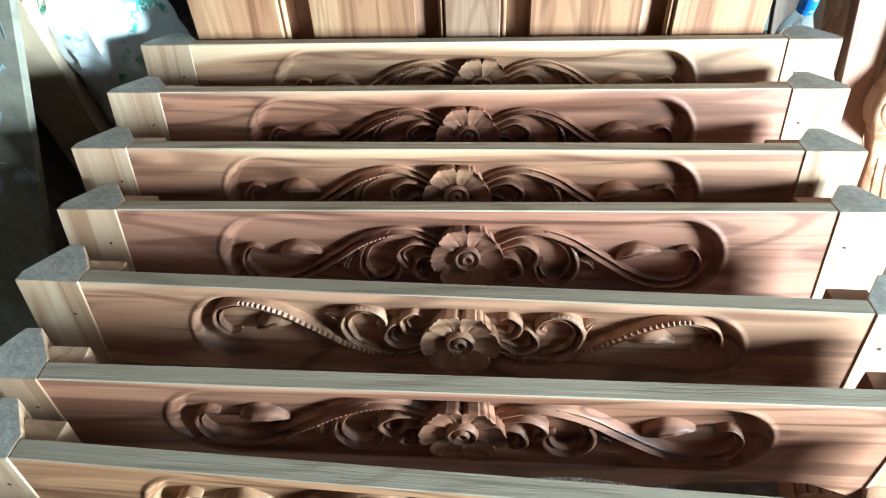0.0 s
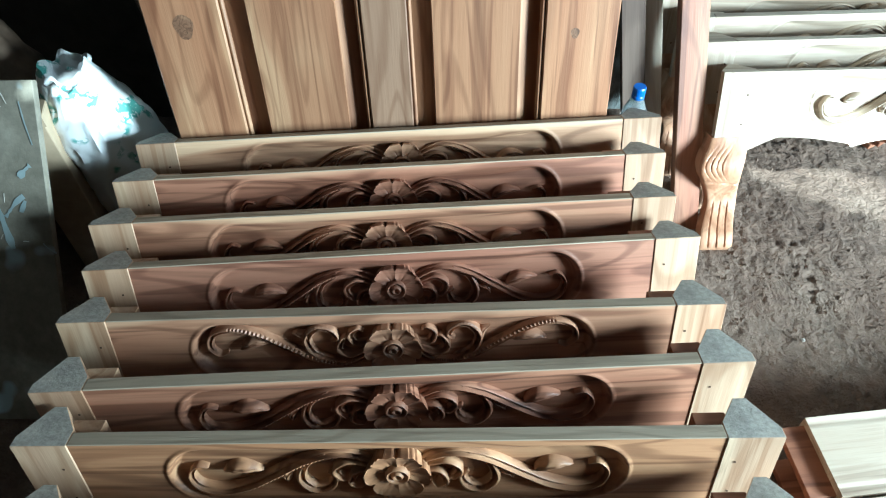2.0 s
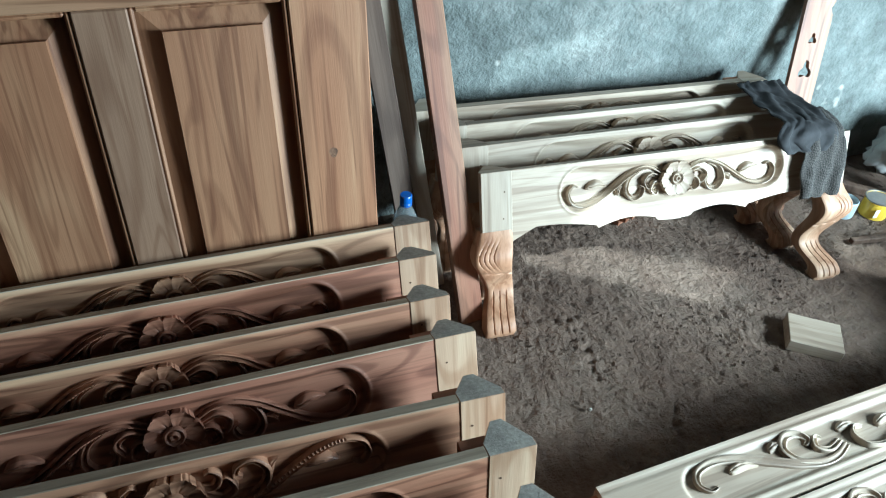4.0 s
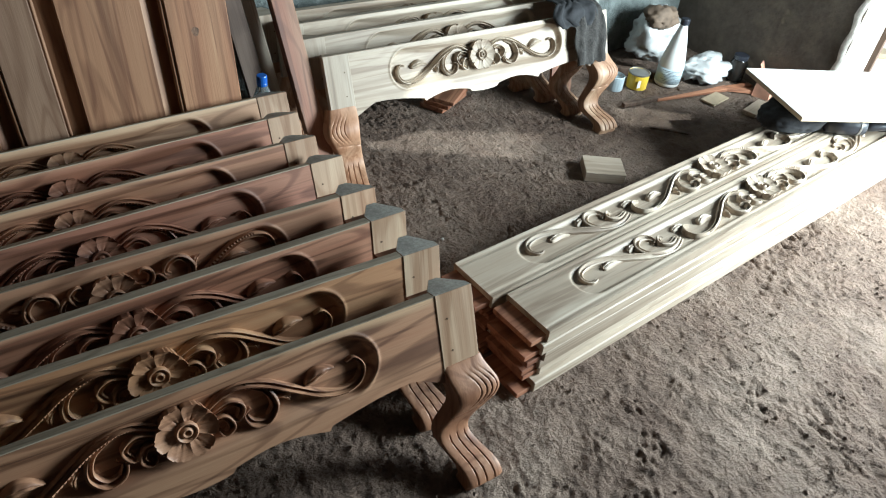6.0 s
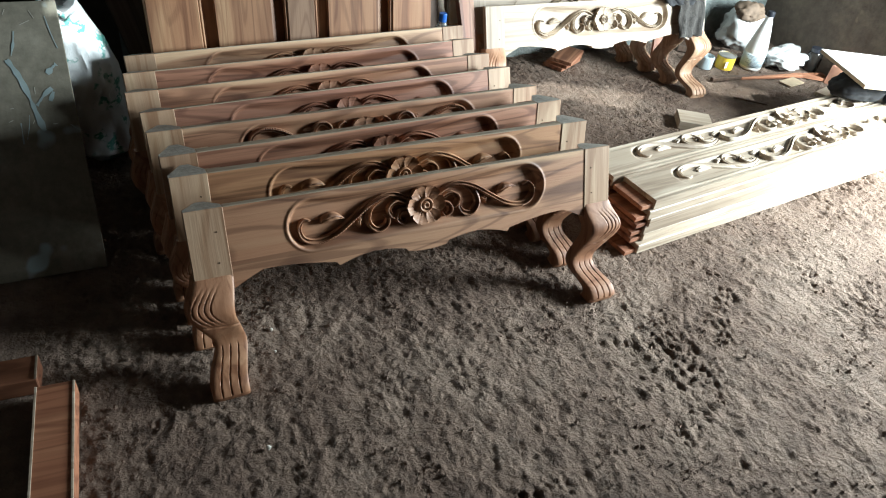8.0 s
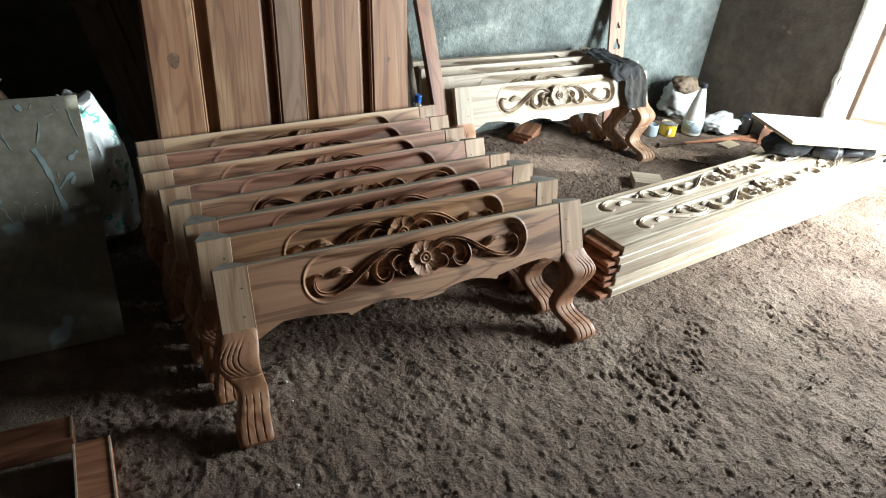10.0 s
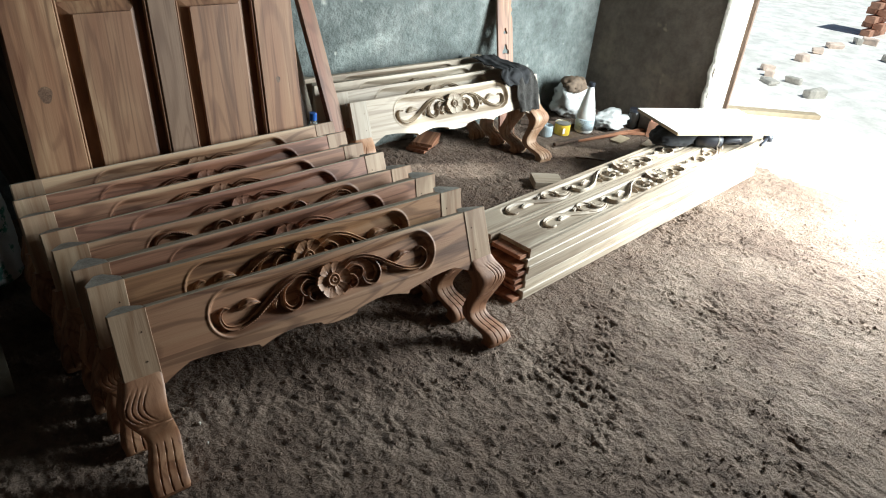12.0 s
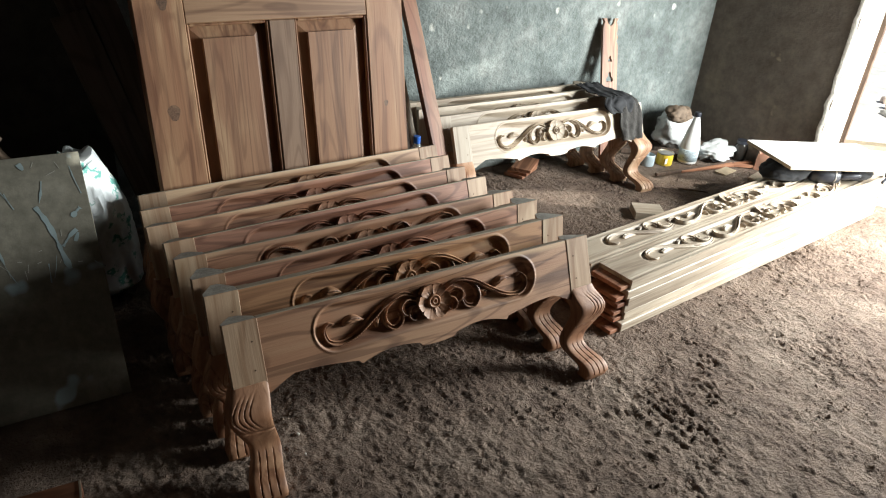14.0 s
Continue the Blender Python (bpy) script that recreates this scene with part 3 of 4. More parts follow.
LEG_RING = [(-0.94 + 1.88 * i / 56, 1.0 - 0.10 * abs(-1 + i / 28) ** 6) for i in range(57)] + [(1.0, 0.82 - 0.32 * i) for i in range(6)] \
    + [(0.85 - 0.34 * i, -1.0) for i in range(6)] + [(-1.0, -0.78 + 0.32 * i) for i in range(6)]


def leg_mesh(side):
    """Cabriole leg: bulging knee with cut scrolls, thin ankle and a paw with grooved toes."""
    n_v, n_a = 72, len(LEG_RING)
    verts, faces = [], []
    tl = math.tan(radians(LEAN))
    for i in range(n_v + 1):
        s = i / n_v
        v = 0.300 * (1 - s)
        fwd = 0.030 * math.exp(-((v - 0.225) / 0.055) ** 2) - 0.026 * math.exp(-((v - 0.115) / 0.05) ** 2) + 0.044 * math.exp(-((v - 0.022) / 0.042) ** 2)
        out = 0.020 * math.exp(-((v - 0.225) / 0.05) ** 2) - 0.020 * math.exp(-((v - 0.105) / 0.05) ** 2) + 0.008 * math.exp(-((v - 0.03) / 0.045) ** 2)
        hw = 0.5 * (0.090 + 0.016 * math.exp(-((v - 0.235) / 0.05) ** 2) - 0.014 * math.exp(-((v - 0.10) / 0.06) ** 2))
        hd = 0.5 * (0.056 + 0.010 * math.exp(-((v - 0.235) / 0.05) ** 2) - 0.014 * math.exp(-((v - 0.10) / 0.05) ** 2))
        cu, cw = HALF - POST_W / 2 + out, -0.030 + fwd
        for a in range(n_a):
            f, g0 = LEG_RING[a]
            u, w = hw * f, hd * g0
            front = g0 > 0.55
            if front:
                if 0.016 < v < 0.110:
                    gap = min(abs(f - k - 0.16 * (v - 0.02) / 0.1) for k in (-0.50, 0.0, 0.50))
                    w -= 0.009 * math.exp(-(gap / 0.026) ** 2) * min(1, (0.110 - v) / 0.02)
                if v <= 0.016:
                    w -= 0.007
                if 0.180 < v < 0.282:
                    q = (v - 0.180) / 0.102
                    bow = 0.46 * math.sin(q * math.pi * 0.9)
                    gap = min(abs(f - k - bow) for k in (-0.40, -0.14, 0.12, 0.38))
                    w -= 0.0034 * math.exp(-(gap / 0.022) ** 2) * min(1.0, 6 * q * (1 - q))
                if 0.168 < v < 0.184:
                    w -= 0.004 * math.exp(-((v - 0.176 - 0.006 * f) / 0.0022) ** 2)
            ww = cw + w
            vv = v if v > 0.045 else v - (1 - v / 0.045) * ww * tl
            verts.append((side * (cu + u), -ww, vv))
        if i:
            o = (i - 1) * n_a
            for a in range(n_a):
                b = (a + 1) % n_a
                faces.append((o + a, o + b, o + n_a + b, o + n_a + a))
    faces += [list(range(n_a)), list(range(n_v * n_a, (n_v + 1) * n_a))]
    return verts, faces


def build_footboard(m, materials, flip, label, group):
    board_mat, upright, top_mat, leg_mat = materials
    edge_top = top_x if top_mat is end_grain else top_mat
    fb = empty("footboard", m, label, "bed footboard", group)
    me = panel_mesh("panel", HALF - POST_W, recess, apron_low, FACE_H, THICK, 400, 64)
    panel = link("panel", me, board_mat, fb)
    carve(panel, board_mat, flip)
    part("top_edge", box_bm(2 * (HALF - POST_W) - 0.002, THICK, 0.003, (0, THICK / 2, FACE_H + 0.0005), 0.0006), edge_top, fb, "grey sawn top edge")
    for side in (-1, 1):
        part("post", post_bm(side), [upright, top_mat], fb)
        v, f = leg_mesh(side)
        mesh_ob("leg", v, f, leg_mat, fb, "cabriole leg with carved knee and grooved paw", smooth=True)
        part("brace_block", box_bm(0.052, 0.03, 0.11, (side * (HALF - POST_W - 0.012), THICK + 0.017, FACE_H - 0.062), 0.001), red_wood if side > 0 else upright, fb, "corner block behind the post")
        for k in range(2):
            part("peg", turned_bm([(0.0022, 0), (0.0022, 0.0008)], 8), groove_mat, fb, "dark dowel peg",
                 m=pose(side * (HALF - POST_W + 0.022 + 0.004 * (k % 2)), -0.0021, FACE_H - 0.055 - 0.075 * k, 90, 0, 0))
    return fb


def footboard_pose(cx, ytop, yaw=0.0, lean=LEAN):
    s = FACE_H * math.sin(radians(lean))
    return pose(cx + s * math.sin(radians(yaw)), ytop - s * math.cos(radians(yaw)), 0, -lean, 0, yaw)


ROW = [(0.053, 0.137, 0.0, 22), (0.043, 0.250, 0.0, 13), (0.036, 0.362, 2.0, 12), (0.024, 0.497, 1.0, 18), (0.022, 0.645, 3.0, 22), (-0.002, 0.757, 2.6, 21), (0.006, 0.888, 3.0, 22), (0.022, 1.008, 3.0, 22)]
ROW_LABEL = "unfinished carved teak footboard leaning in a row on dirt floor"
TIMBER = [((0.342, 0.180, 0.100), (0.479, 0.319, 0.188), 0.10, 0.470, 0.62), ((0.342, 0.171, 0.082), (0.456, 0.279, 0.148), 0.0, 0.476, 0.6),
          ((0.296, 0.135, 0.078), (0.433, 0.253, 0.154), -0.4, 0.470, 0.7), ((0.342, 0.171, 0.098), (0.479, 0.308, 0.188), 0.0, 0.448, 0.66),
          ((0.285, 0.128, 0.080), (0.410, 0.234, 0.148), -0.5, 0.520, 0.6), ((0.353, 0.165, 0.096), (0.524, 0.342, 0.205), -0.3, 0.462, 0.6),
          ((0.308, 0.135, 0.082), (0.479, 0.285, 0.173), -0.5, 0.480, 0.6), ((0.388, 0.222, 0.128), (0.570, 0.393, 0.245), 0.3, 0.440, 0.6)]
for i, spot in enumerate(ROW):
    heart, sap, sapness, edge, bold = TIMBER[i]
    board_wood = wood("footboard_teak", heart, sap, (0.30, 0.22, 0.19), axis=0, sapness=sapness, edge=edge, bold=bold, bump=0.2, seed=0.137 * (i + 1))
    build_footboard(footboard_pose(*spot), (board_wood, post_z, end_grain, leg_z), i == 3,
                    "carved teak footboard with upturned scrolls leaning in a row" if i == 3 else ROW_LABEL, "row of leaning footboards")
pale_leg = wood("pale_leg_teak", (0.40, 0.225, 0.13), (0.56, 0.40, 0.27), (0.6, 0.5, 0.42), axis=2)
FAR = [(1.395, 1.203, 0.0, 22), (1.362, 1.310, 0.5, 15), (1.33, 1.405, 0.5, 9), (1.285, 1.490, 0.0, 3)]
far = build_footboard(footboard_pose(*FAR[0]), (pale_x, pale_z, pale_x, pale_leg), False, "pale sanded carved footboard with cabriole legs standing by the wall", "pale footboards by the wall")
for spot in FAR[1:]:
    copy_thing(far, footboard_pose(*spot))

# ---- carved side rails in a stack ----
RAIL_L, RAIL_W, RAIL_T = 2.04, 0.152, 0.036


def rail_depth(u, v):
    du = max(0.0, abs(u) - 0.80)
    d = math.hypot(du, v) - 0.050
    k = min(1.0, max(0.0, (0.003 - d) / 0.011))
    groove = 0.003 * math.exp(-((abs(v) - 0.062) / 0.004) ** 2)
    return 0.010 * k * k * (3 - 2 * k) + groove


def build_rail(carved):
    r = empty("bed_rail", Matrix(), "pale sawn bed side rail with tongued ends lying in a stack", "bed rail", "stack of bed rails")
    if carved:
        r["label"] = "pale carved bed side rail with scrollwork lying on a stack"
        me = panel_mesh("plank", RAIL_L / 2, rail_depth, lambda u: -RAIL_W / 2, RAIL_W / 2, RAIL_T, 420, 36)
        pl = link("plank", me, pale_x, r, m=pose(0, 0, RAIL_T, -90, 0, 0))
        carve(pl, pale_x, False, cv=0.0, base=0.010, stretch=1.22)
        for side in (-1, 1):
            for nm, pts, wd in (("carved_stem", STEM, 0.0095), ("carved_scroll", SCROLL, 0.010), ("carved_hook", HOOK, 0.008)):
                v, f = ribbon_mesh("s", [(side * (0.385 + 1.28 * a), -0.92 * b) for a, b in pts], wd, 0.015, 0.010, 0.0, 9)
                mesh_ob(nm, v, f, pale_x, pl, smooth=True)
            for a, b, ln in ((0.405, 0.012, 0.06), (0.70, 0.006, 0.07), (0.60, 0.022, 0.04)):
                v, f = leaf_mesh(side * a, b, ln, 0.014, side * 0.2, 0.010, 0.013)
                mesh_ob("carved_leaf", v, f, pale_x, pl, smooth=True)
    else:
        part("plank", box_bm(RAIL_L, RAIL_W, RAIL_T - 0.001, (0, 0, RAIL_T / 2), 0.003), pale_x, r)
    for s in (-1, 1):
        part("tongue", box_bm(0.05, RAIL_W * 0.9, 0.016, (s * (RAIL_L / 2 + 0.024), 0, 0.011), 0.001), red_wood, r, "reddish tongue at the rail's end")
    return r


RAIL_YAW = 5.6
rail_base = pose(0.815 + 0.5 * RAIL_L * math.cos(radians(RAIL_YAW)), 0.245 + 0.5 * RAIL_L * math.sin(radians(RAIL_YAW)), 0, 0, 0, RAIL_YAW)
top_rail = plain_rail = None
random.seed(4)
for layer in range(6):
    for side in (-1, 1):
        m = rail_base @ pose(0.05 + random.uniform(-0.03, 0.02) if layer < 5 else 0.02 * side * -1 + 0.02, side * 0.0785 + (random.uniform(-0.009, 0.004) * -side if layer < 5 else 0.0), 0.004 + layer * 0.0364, 0, 0, random.uniform(-0.25, 0.25))
        if layer == 5:
            if top_rail is None:
                top_rail = build_rail(True)
                top_rail.matrix_basis = m
            else:
                copy_thing(top_rail, m)
        elif plain_rail is None:
            plain_rail = build_rail(False)
            plain_rail.matrix_basis = m
        else:
            copy_thing(plain_rail, m)

# ---- the leaning panelled door ----


def raised_panel_bm(x0, x1, z0, z1, y, bevel=0.052, rise=0.014):
    bm = bmesh.new()
    outer = [(x0, z0), (x1, z0), (x1, z1), (x0, z1)]
    inner = [(x0 + bevel, z0 + bevel), (x1 - bevel, z0 + bevel), (x1 - bevel, z1 - bevel), (x0 + bevel, z1 - bevel)]
    a = [bm.verts.new((x, y, z)) for x, z in outer]
    b = [bm.verts.new((x, y - rise * 0.55, z)) for x, z in inner]
    c = [bm.verts.new((x + 0.002 * (1 if x < (x0 + x1) / 2 else -1), y - rise, z)) for x, z in inner]
    d = [bm.verts.new((x, y + 0.012, z)) for x, z in outer]
    for p1, p2 in ((a, b), (b, c), (d, a)):
        for i in range(4):
            bm.faces.new((p1[i], p1[(i + 1) % 4], p2[(i + 1) % 4], p2[i]))
    bm.faces.new(c)
    bm.faces.new(d)
    return bm


def build_door():
    d = empty("panel_door", pose(0.010, 0.972, 0.004, -9.6, 0, 3.0), "unfinished teak panelled door leaning upright behind the footboards", "door")
    W, H, T = 0.492, 2.05, 0.048
    for s in (-1, 1):
        part("stile", box_bm(0.157, T, H, (s * (W - 0.0785), T / 2, H / 2), 0.003), door_z, d)
    for z0, z1 in ((0.0, 0.20), (0.955, 1.13), (1.90, 2.05)):
        part("cross_rail", box_bm(2 * W - 0.3145, T - 0.001, z1 - z0, (0, T / 2, (z0 + z1) / 2), 0.003), door_x, d)
    for z0, z1 in ((0.20, 0.955), (1.13, 1.90)):
        part("mullion", box_bm(0.096, T - 0.001, z1 - z0 - 0.001, (-0.003, T / 2, (z0 + z1) / 2), 0.003), dark_door, d, "darker brown middle stile")
        for x0, x1 in ((-0.335, -0.051), (0.045, 0.335)):
            part("panel", raised_panel_bm(x0, x1, z0, z1, 0.040, 0.050, 0.030), door_z, d, "raised field panel")
            for nm, sz, at in (("moulding", (0.010, 0.014, z1 - z0), (x0 + 0.005, 0.012, (z0 + z1) / 2)), ("moulding", (0.010, 0.014, z1 - z0), (x1 - 0.005, 0.012, (z0 + z1) / 2)),
                               ("moulding", (x1 - x0 - 0.021, 0.014, 0.010), ((x0 + x1) / 2, 0.012, z1 - 0.005))):
                part(nm, box_bm(*sz, at, 0.004), door_z, d)
    for x, z, r in ((-0.415, 0.675, 0.020), (-0.40, 1.02, 0.016), (0.40, 0.62, 0.009)):
        bm = bmesh.new()
        for k, (rr, dy) in enumerate(((1.0, 0.0004), (0.55, 0.0007))):
            bm.faces.new([bm.verts.new((x + r * rr * (1 + 0.15 * math.sin(3 * a)) * math.cos(a), -dy, z + 1.35 * r * rr * math.sin(a))) for a in [2 * math.pi * q / 18 for q in range(18)]])
        part("knot", bm, knot_mat, d, "dark knot in the wood")
    return d


knot_mat = wood("knot_wood", (0.13, 0.07, 0.04), (0.24, 0.14, 0.08), (0.5, 0.4, 0.35), axis=1, size=3.0)
dark_door = wood("dark_door_teak", (0.22, 0.135, 0.085), (0.33, 0.21, 0.13), (0.6, 0.5, 0.42), axis=2)
build_door()


def leaning_plank(a, b, width, thick, material, label, spin=0.0, group=""):
    a, b = Vector(a), Vector(b)
    z = (b - a).normalized()
    x = Vector((math.cos(radians(spin)), math.sin(radians(spin)), 0))
    y = z.cross(x).normalized()
    x = y.cross(z).normalized()
    m = Matrix((x, y, z)).transposed().to_4x4()
    m.translation = a
    o = part("plank", box_bm(width, thick, (b - a).length, (0, 0, (b - a).length / 2), 0.002, 0.0006), material, m=m)
    return tagged(o, label, "plank", group)


leaning_plank((0.775, 1.085, 0.0), (0.645, 1.575, 1.27), 0.070, 0.030, teak_z, "reddish planed teak plank leaning against the wall", 4)
leaning_plank((0.715, 1.25, 0.0), (0.525, 1.585, 1.35), 0.050, 0.022, pale_z, "narrow pale sawn batten leaning against the wall", 2)
leaning_plank((0.655, 1.20, 0.0), (0.47, 1.57, 1.40), 0.060, 0.022, dark_z, "dark old batten leaning behind the door", 2)
for a, b, w in (((-0.40, 1.17, 0.0), (-0.645, 1.42, 0.93), 0.115), ((-0.30, 1.18, 0.0), (-0.575, 1.50, 1.12), 0.10), ((-0.36, 1.30, 0.0), (-0.78, 1.58, 1.6), 0.12), ((-0.20, 1.32, 0.0), (-0.40, 1.585, 1.75), 0.14)):
    leaning_plank(a, b, w, 0.028, dark_z, "dark rough plank leaning in the unlit corner", 3, "planks behind the door")


def bottle(name, m, profile, material, cap_prof, cap_mat, label):
    e = empty(name, m, label, "bottle")
    part("body", turned_bm(profile, 24), material, e, smooth=True)
    part("cap", turned_bm(cap_prof, 18), cap_mat, e, smooth=False)
    return e


stand = part("wood_block", box_bm(0.09, 0.07, 0.15, (0.60, 1.155, 0.075), 0.002), dark_z)
tagged(stand, "dark wood offcut standing on end behind the footboards", "wood block")
bottle("water_bottle", pose(0.585, 1.145, 0.151), [(0.03, 0), (0.033, 0.01), (0.033, 0.19), (0.030, 0.215), (0.014, 0.255), (0.0125, 0.27)], pet,
       [(0.0155, 0.256), (0.0155, 0.262), (0.0145, 0.264), (0.0155, 0.266), (0.0155, 0.284), (0.014, 0.287)], blue_cap, "clear plastic water bottle with a blue screw cap")

# ---- the shaded left side ----
gp = empty("plywood_sheet", pose(-1.13, 0.53, 0.006, -37.0, 0, -1.0), "grey stained plywood sheet with pale blue paint smears leaning on sacks", "plywood sheet")
part("sheet", box_bm(0.80, 0.018, 0.755, (0, 0.009, 0.3775), 0.0015), grey_ply, gp)
blue_paint = plain("pale_blue_paint", (0.29, 0.36, 0.37), 0.6, 0.0, 0.15)


def smear(pts, w, parent):
    line = smooth_line([(a, b, 0) for a, b in pts], 6)
    bm = bmesh.new()
    rows = []
    for i, q in enumerate(line):
        tan = (line[min(i + 1, len(line) - 1)] - line[max(i - 1, 0)]).normalized()
        r = w * (0.15 + 0.65 * abs(noise.noise(Vector((q.x * 40, q.y * 40, 3))) + 0.5))
        rows.append([bm.verts.new((q.x - tan.y * r * s, -0.0012, q.y + tan.x * r * s)) for s in (-1, 1)])
    for a, b in zip(rows, rows[1:]):
        bm.faces.new((a[0], a[1], b[1], b[0]))
    part("paint_smear", bm, blue_paint, parent, "pale blue paint smear")


smear([(0.255, 0.60), (0.275, 0.555), (0.290, 0.50), (0.300, 0.45), (0.312, 0.40)], 0.012, gp)
smear([(0.305, 0.47), (0.330, 0.50), (0.350, 0.515)], 0.012, gp)
smear([(0.345, 0.555), (0.362, 0.572), (0.372, 0.58)], 0.014, gp)
smear([(0.340, 0.48), (0.352, 0.505)], 0.008, gp)
smear([(0.235, 0.735), (0.245, 0.715)], 0.012, gp)
rnd = random.Random(31)
for k in range(16):
    u, v = rnd.uniform(0.02, 0.38), rnd.uniform(0.38, 0.72)
    run, slip = rnd.uniform(0.02, 0.09), rnd.uniform(-0.03, 0.03)
    smear([(u, v), (u + 0.4 * slip, v - 0.5 * run), (u + slip, v - run)], rnd.uniform(0.0015, 0.005), gp)
scratch = plain("dusty_scratch", (0.42, 0.41, 0.36), 0.8)
random.seed(9)
for k in range(22):
    u, v, a = random.uniform(-0.2, 0.37), random.uniform(0.25, 0.73), random.uniform(0, math.pi)
    l = random.uniform(0.008, 0.03)
    part("scratch", box_bm(l, 0.0008, 0.0016, (0, 0, 0), 0), scratch, gp, m=pose(u, -0.0006, v, 0, math.degrees(a), 0))


def sack(name, m, rx, ry, h, material, label, seed, neck=0.35, patches=0):
    """A full woven sack: slumped body, creased, with a gathered mouth."""
    nu, nv = 64, 44
    verts, faces = [], []
    for j in range(nv + 1):
        f = j / nv
        r = (0.35 + 0.65 * min(1, f * 7)) * (1 - (1 - neck) * max(0, (f - 0.62) / 0.38) ** 1.6)
        for i in range(nu):
            a = 2 * math.pi * i / nu
            q = Vector((math.cos(a) * 1.3, math.sin(a) * 1.3, f * 3 + seed))
            fold = 0.10 * noise.noise(q * 1.2) + 0.16 * (0.25 - abs(noise.noise(q * 2.2))) + 0.07 * (0.2 - abs(noise.noise(q * 5.0))) + 0.02 * noise.noise(q * 11)
            fold += 0.06 * math.sin(9 * a + 3 * f + seed) * max(0, f - 0.6)
            rr = r * (1 + fold)
            verts.append((rx * rr * math.cos(a) + 0.03 * math.sin(f * 2.5 + seed), ry * rr * math.sin(a), h * f * (1 + 0.05 * math.sin(2 * a + seed) * f)))
    for j in range(nv):
        for i in range(nu):
            k = (i + 1) % nu
            faces.append((j * nu + i, j * nu + k, (j + 1) * nu + k, (j + 1) * nu + i))
    faces += [list(range(nu)), list(range(nv * nu, (nv + 1) * nu))]
    s = empty(name, m, label, "sack")
    body = mesh_ob("sack_body", verts, faces, material, s, smooth=True)
    if patches:
        me = body.data
        me.materials.append(sack_green)
        for pl in me.polygons:
            c = pl.center
            f = c.z / h
            a = math.atan2(c.y, c.x)
            if 0.5 < f < 0.98 and noise.noise(Vector((a * 5, f * 9, seed))) > 0.18 and noise.noise(Vector((a * 19, f * 40, seed))) > -0.15:
                pl.material_index = 1
    bm = turned_bm([(neck * rx * 1.02, h * 0.985), (neck * rx * 1.16, h * 1.0), (neck * rx * 1.05, h * 1.02), (neck * rx * 0.9, h * 0.99)], 40)
    for v in bm.verts:
        a = math.atan2(v.co.y, v.co.x)
        k = 1 + 0.10 * math.sin(9 * a + 3 + seed) + 0.06 * noise.noise(Vector((math.cos(a) * 4, math.sin(a) * 4, seed)))
        v.co = Vector((v.co.x * k + 0.03 * math.sin(2.5 + seed), v.co.y * k * ry / rx, v.co.z + 0.01 * math.sin(5 * a)))
    part("mouth_hem", bm, material, s, smooth=True)
    return s


sack("sack", pose(-0.705, 1.14, 0.0, 3, 0, 20), 0.118, 0.118, 0.545, printed_sack, "full white woven plastic sack with faded green print", 2.0, 0.42)
sack("sack", pose(-1.10, 1.22, 0.0, 0, 3, 0), 0.20, 0.17, 0.60, bag_brown, "dusty brown sack slumped in the dark corner", 5.0, 0.5)
part_box = empty("carton", pose(-0.815, 1.02, 0.0, 0, 0, 12), "torn brown cardboard carton beside the sack", "carton")
part("carton_body", box_bm(0.10, 0.08, 0.50, (0, 0, 0.25), 0.002, 0.004), edge_mat, part_box)
part("flap", box_bm(0.085, 0.003, 0.05, (0.01, -0.045, 0.505), 0.0005, 0.003), edge_mat, part_box, "bent carton flap")
for a, y0, y1, w, lab in ((-0.905, -0.75, 0.075, 0.085, "reddish plank with pale sawn edges lying on the floor"), (-1.06, 0.11, 0.19, 0.30, "short dark offcut lying on the floor")):
    e = empty("floor_plank", pose(a, (y0 + y1) / 2, 0.004, 0, 0, -4), lab, "plank")
    part("board", box_bm(w, y1 - y0, 0.05, (0, 0, 0.025), 0.002), red_wood, e)
    for s in (-1, 1):
        part("pale_edge", box_bm(0.005, y1 - y0 - 0.004, 0.003, (s * (w / 2 - 0.003), 0, 0.0512), 0.0005), pale_x, e, "pale sapwood edge")

# ---- corner by the doorway ----
wb = empty("white_board", pose(2.545, 0.450, 0.322, -1.5, 1.0, -23.0), "white laminated board lying over tools on the rail stack", "board")
part("board_top", box_bm(0.635, 0.385, 0.003, (0, 0, 0.0085), 0.0008), white_board_mat, wb)
part("board_core", box_bm(0.635, 0.385, 0.014, (0, 0, 0), 0.0008), edge_mat, wb, "raw brown board edge")


def lump(name, centre, size, material, seed, label, category, parent=None, m=None, strength=0.35):
    bm = bmesh.new()
    bmesh.ops.create_icosphere(bm, subdivisions=4, radius=1)
    for v in bm.verts:
        q = v.co * 1.4 + Vector((seed, seed * 2, 0))
        k = 1 + strength * noise.noise(q) + 0.9 * strength * (0.25 - abs(noise.noise(q * 2.3))) + 0.6 * strength * (0.2 - abs(noise.noise(q * 5.5)))
        v.co = Vector((v.co.x * size[0] * k, v.co.y * size[1] * k, v.co.z * size[2] * k))
        v.co += Vector(centre)
    zlo = centre[2] - size[2]
    for v in bm.verts:
        v.co.z = max(v.co.z, zlo)
    o = part(name, bm, material, parent, smooth=True, m=m)
    return o if parent else tagged(o, label, category)


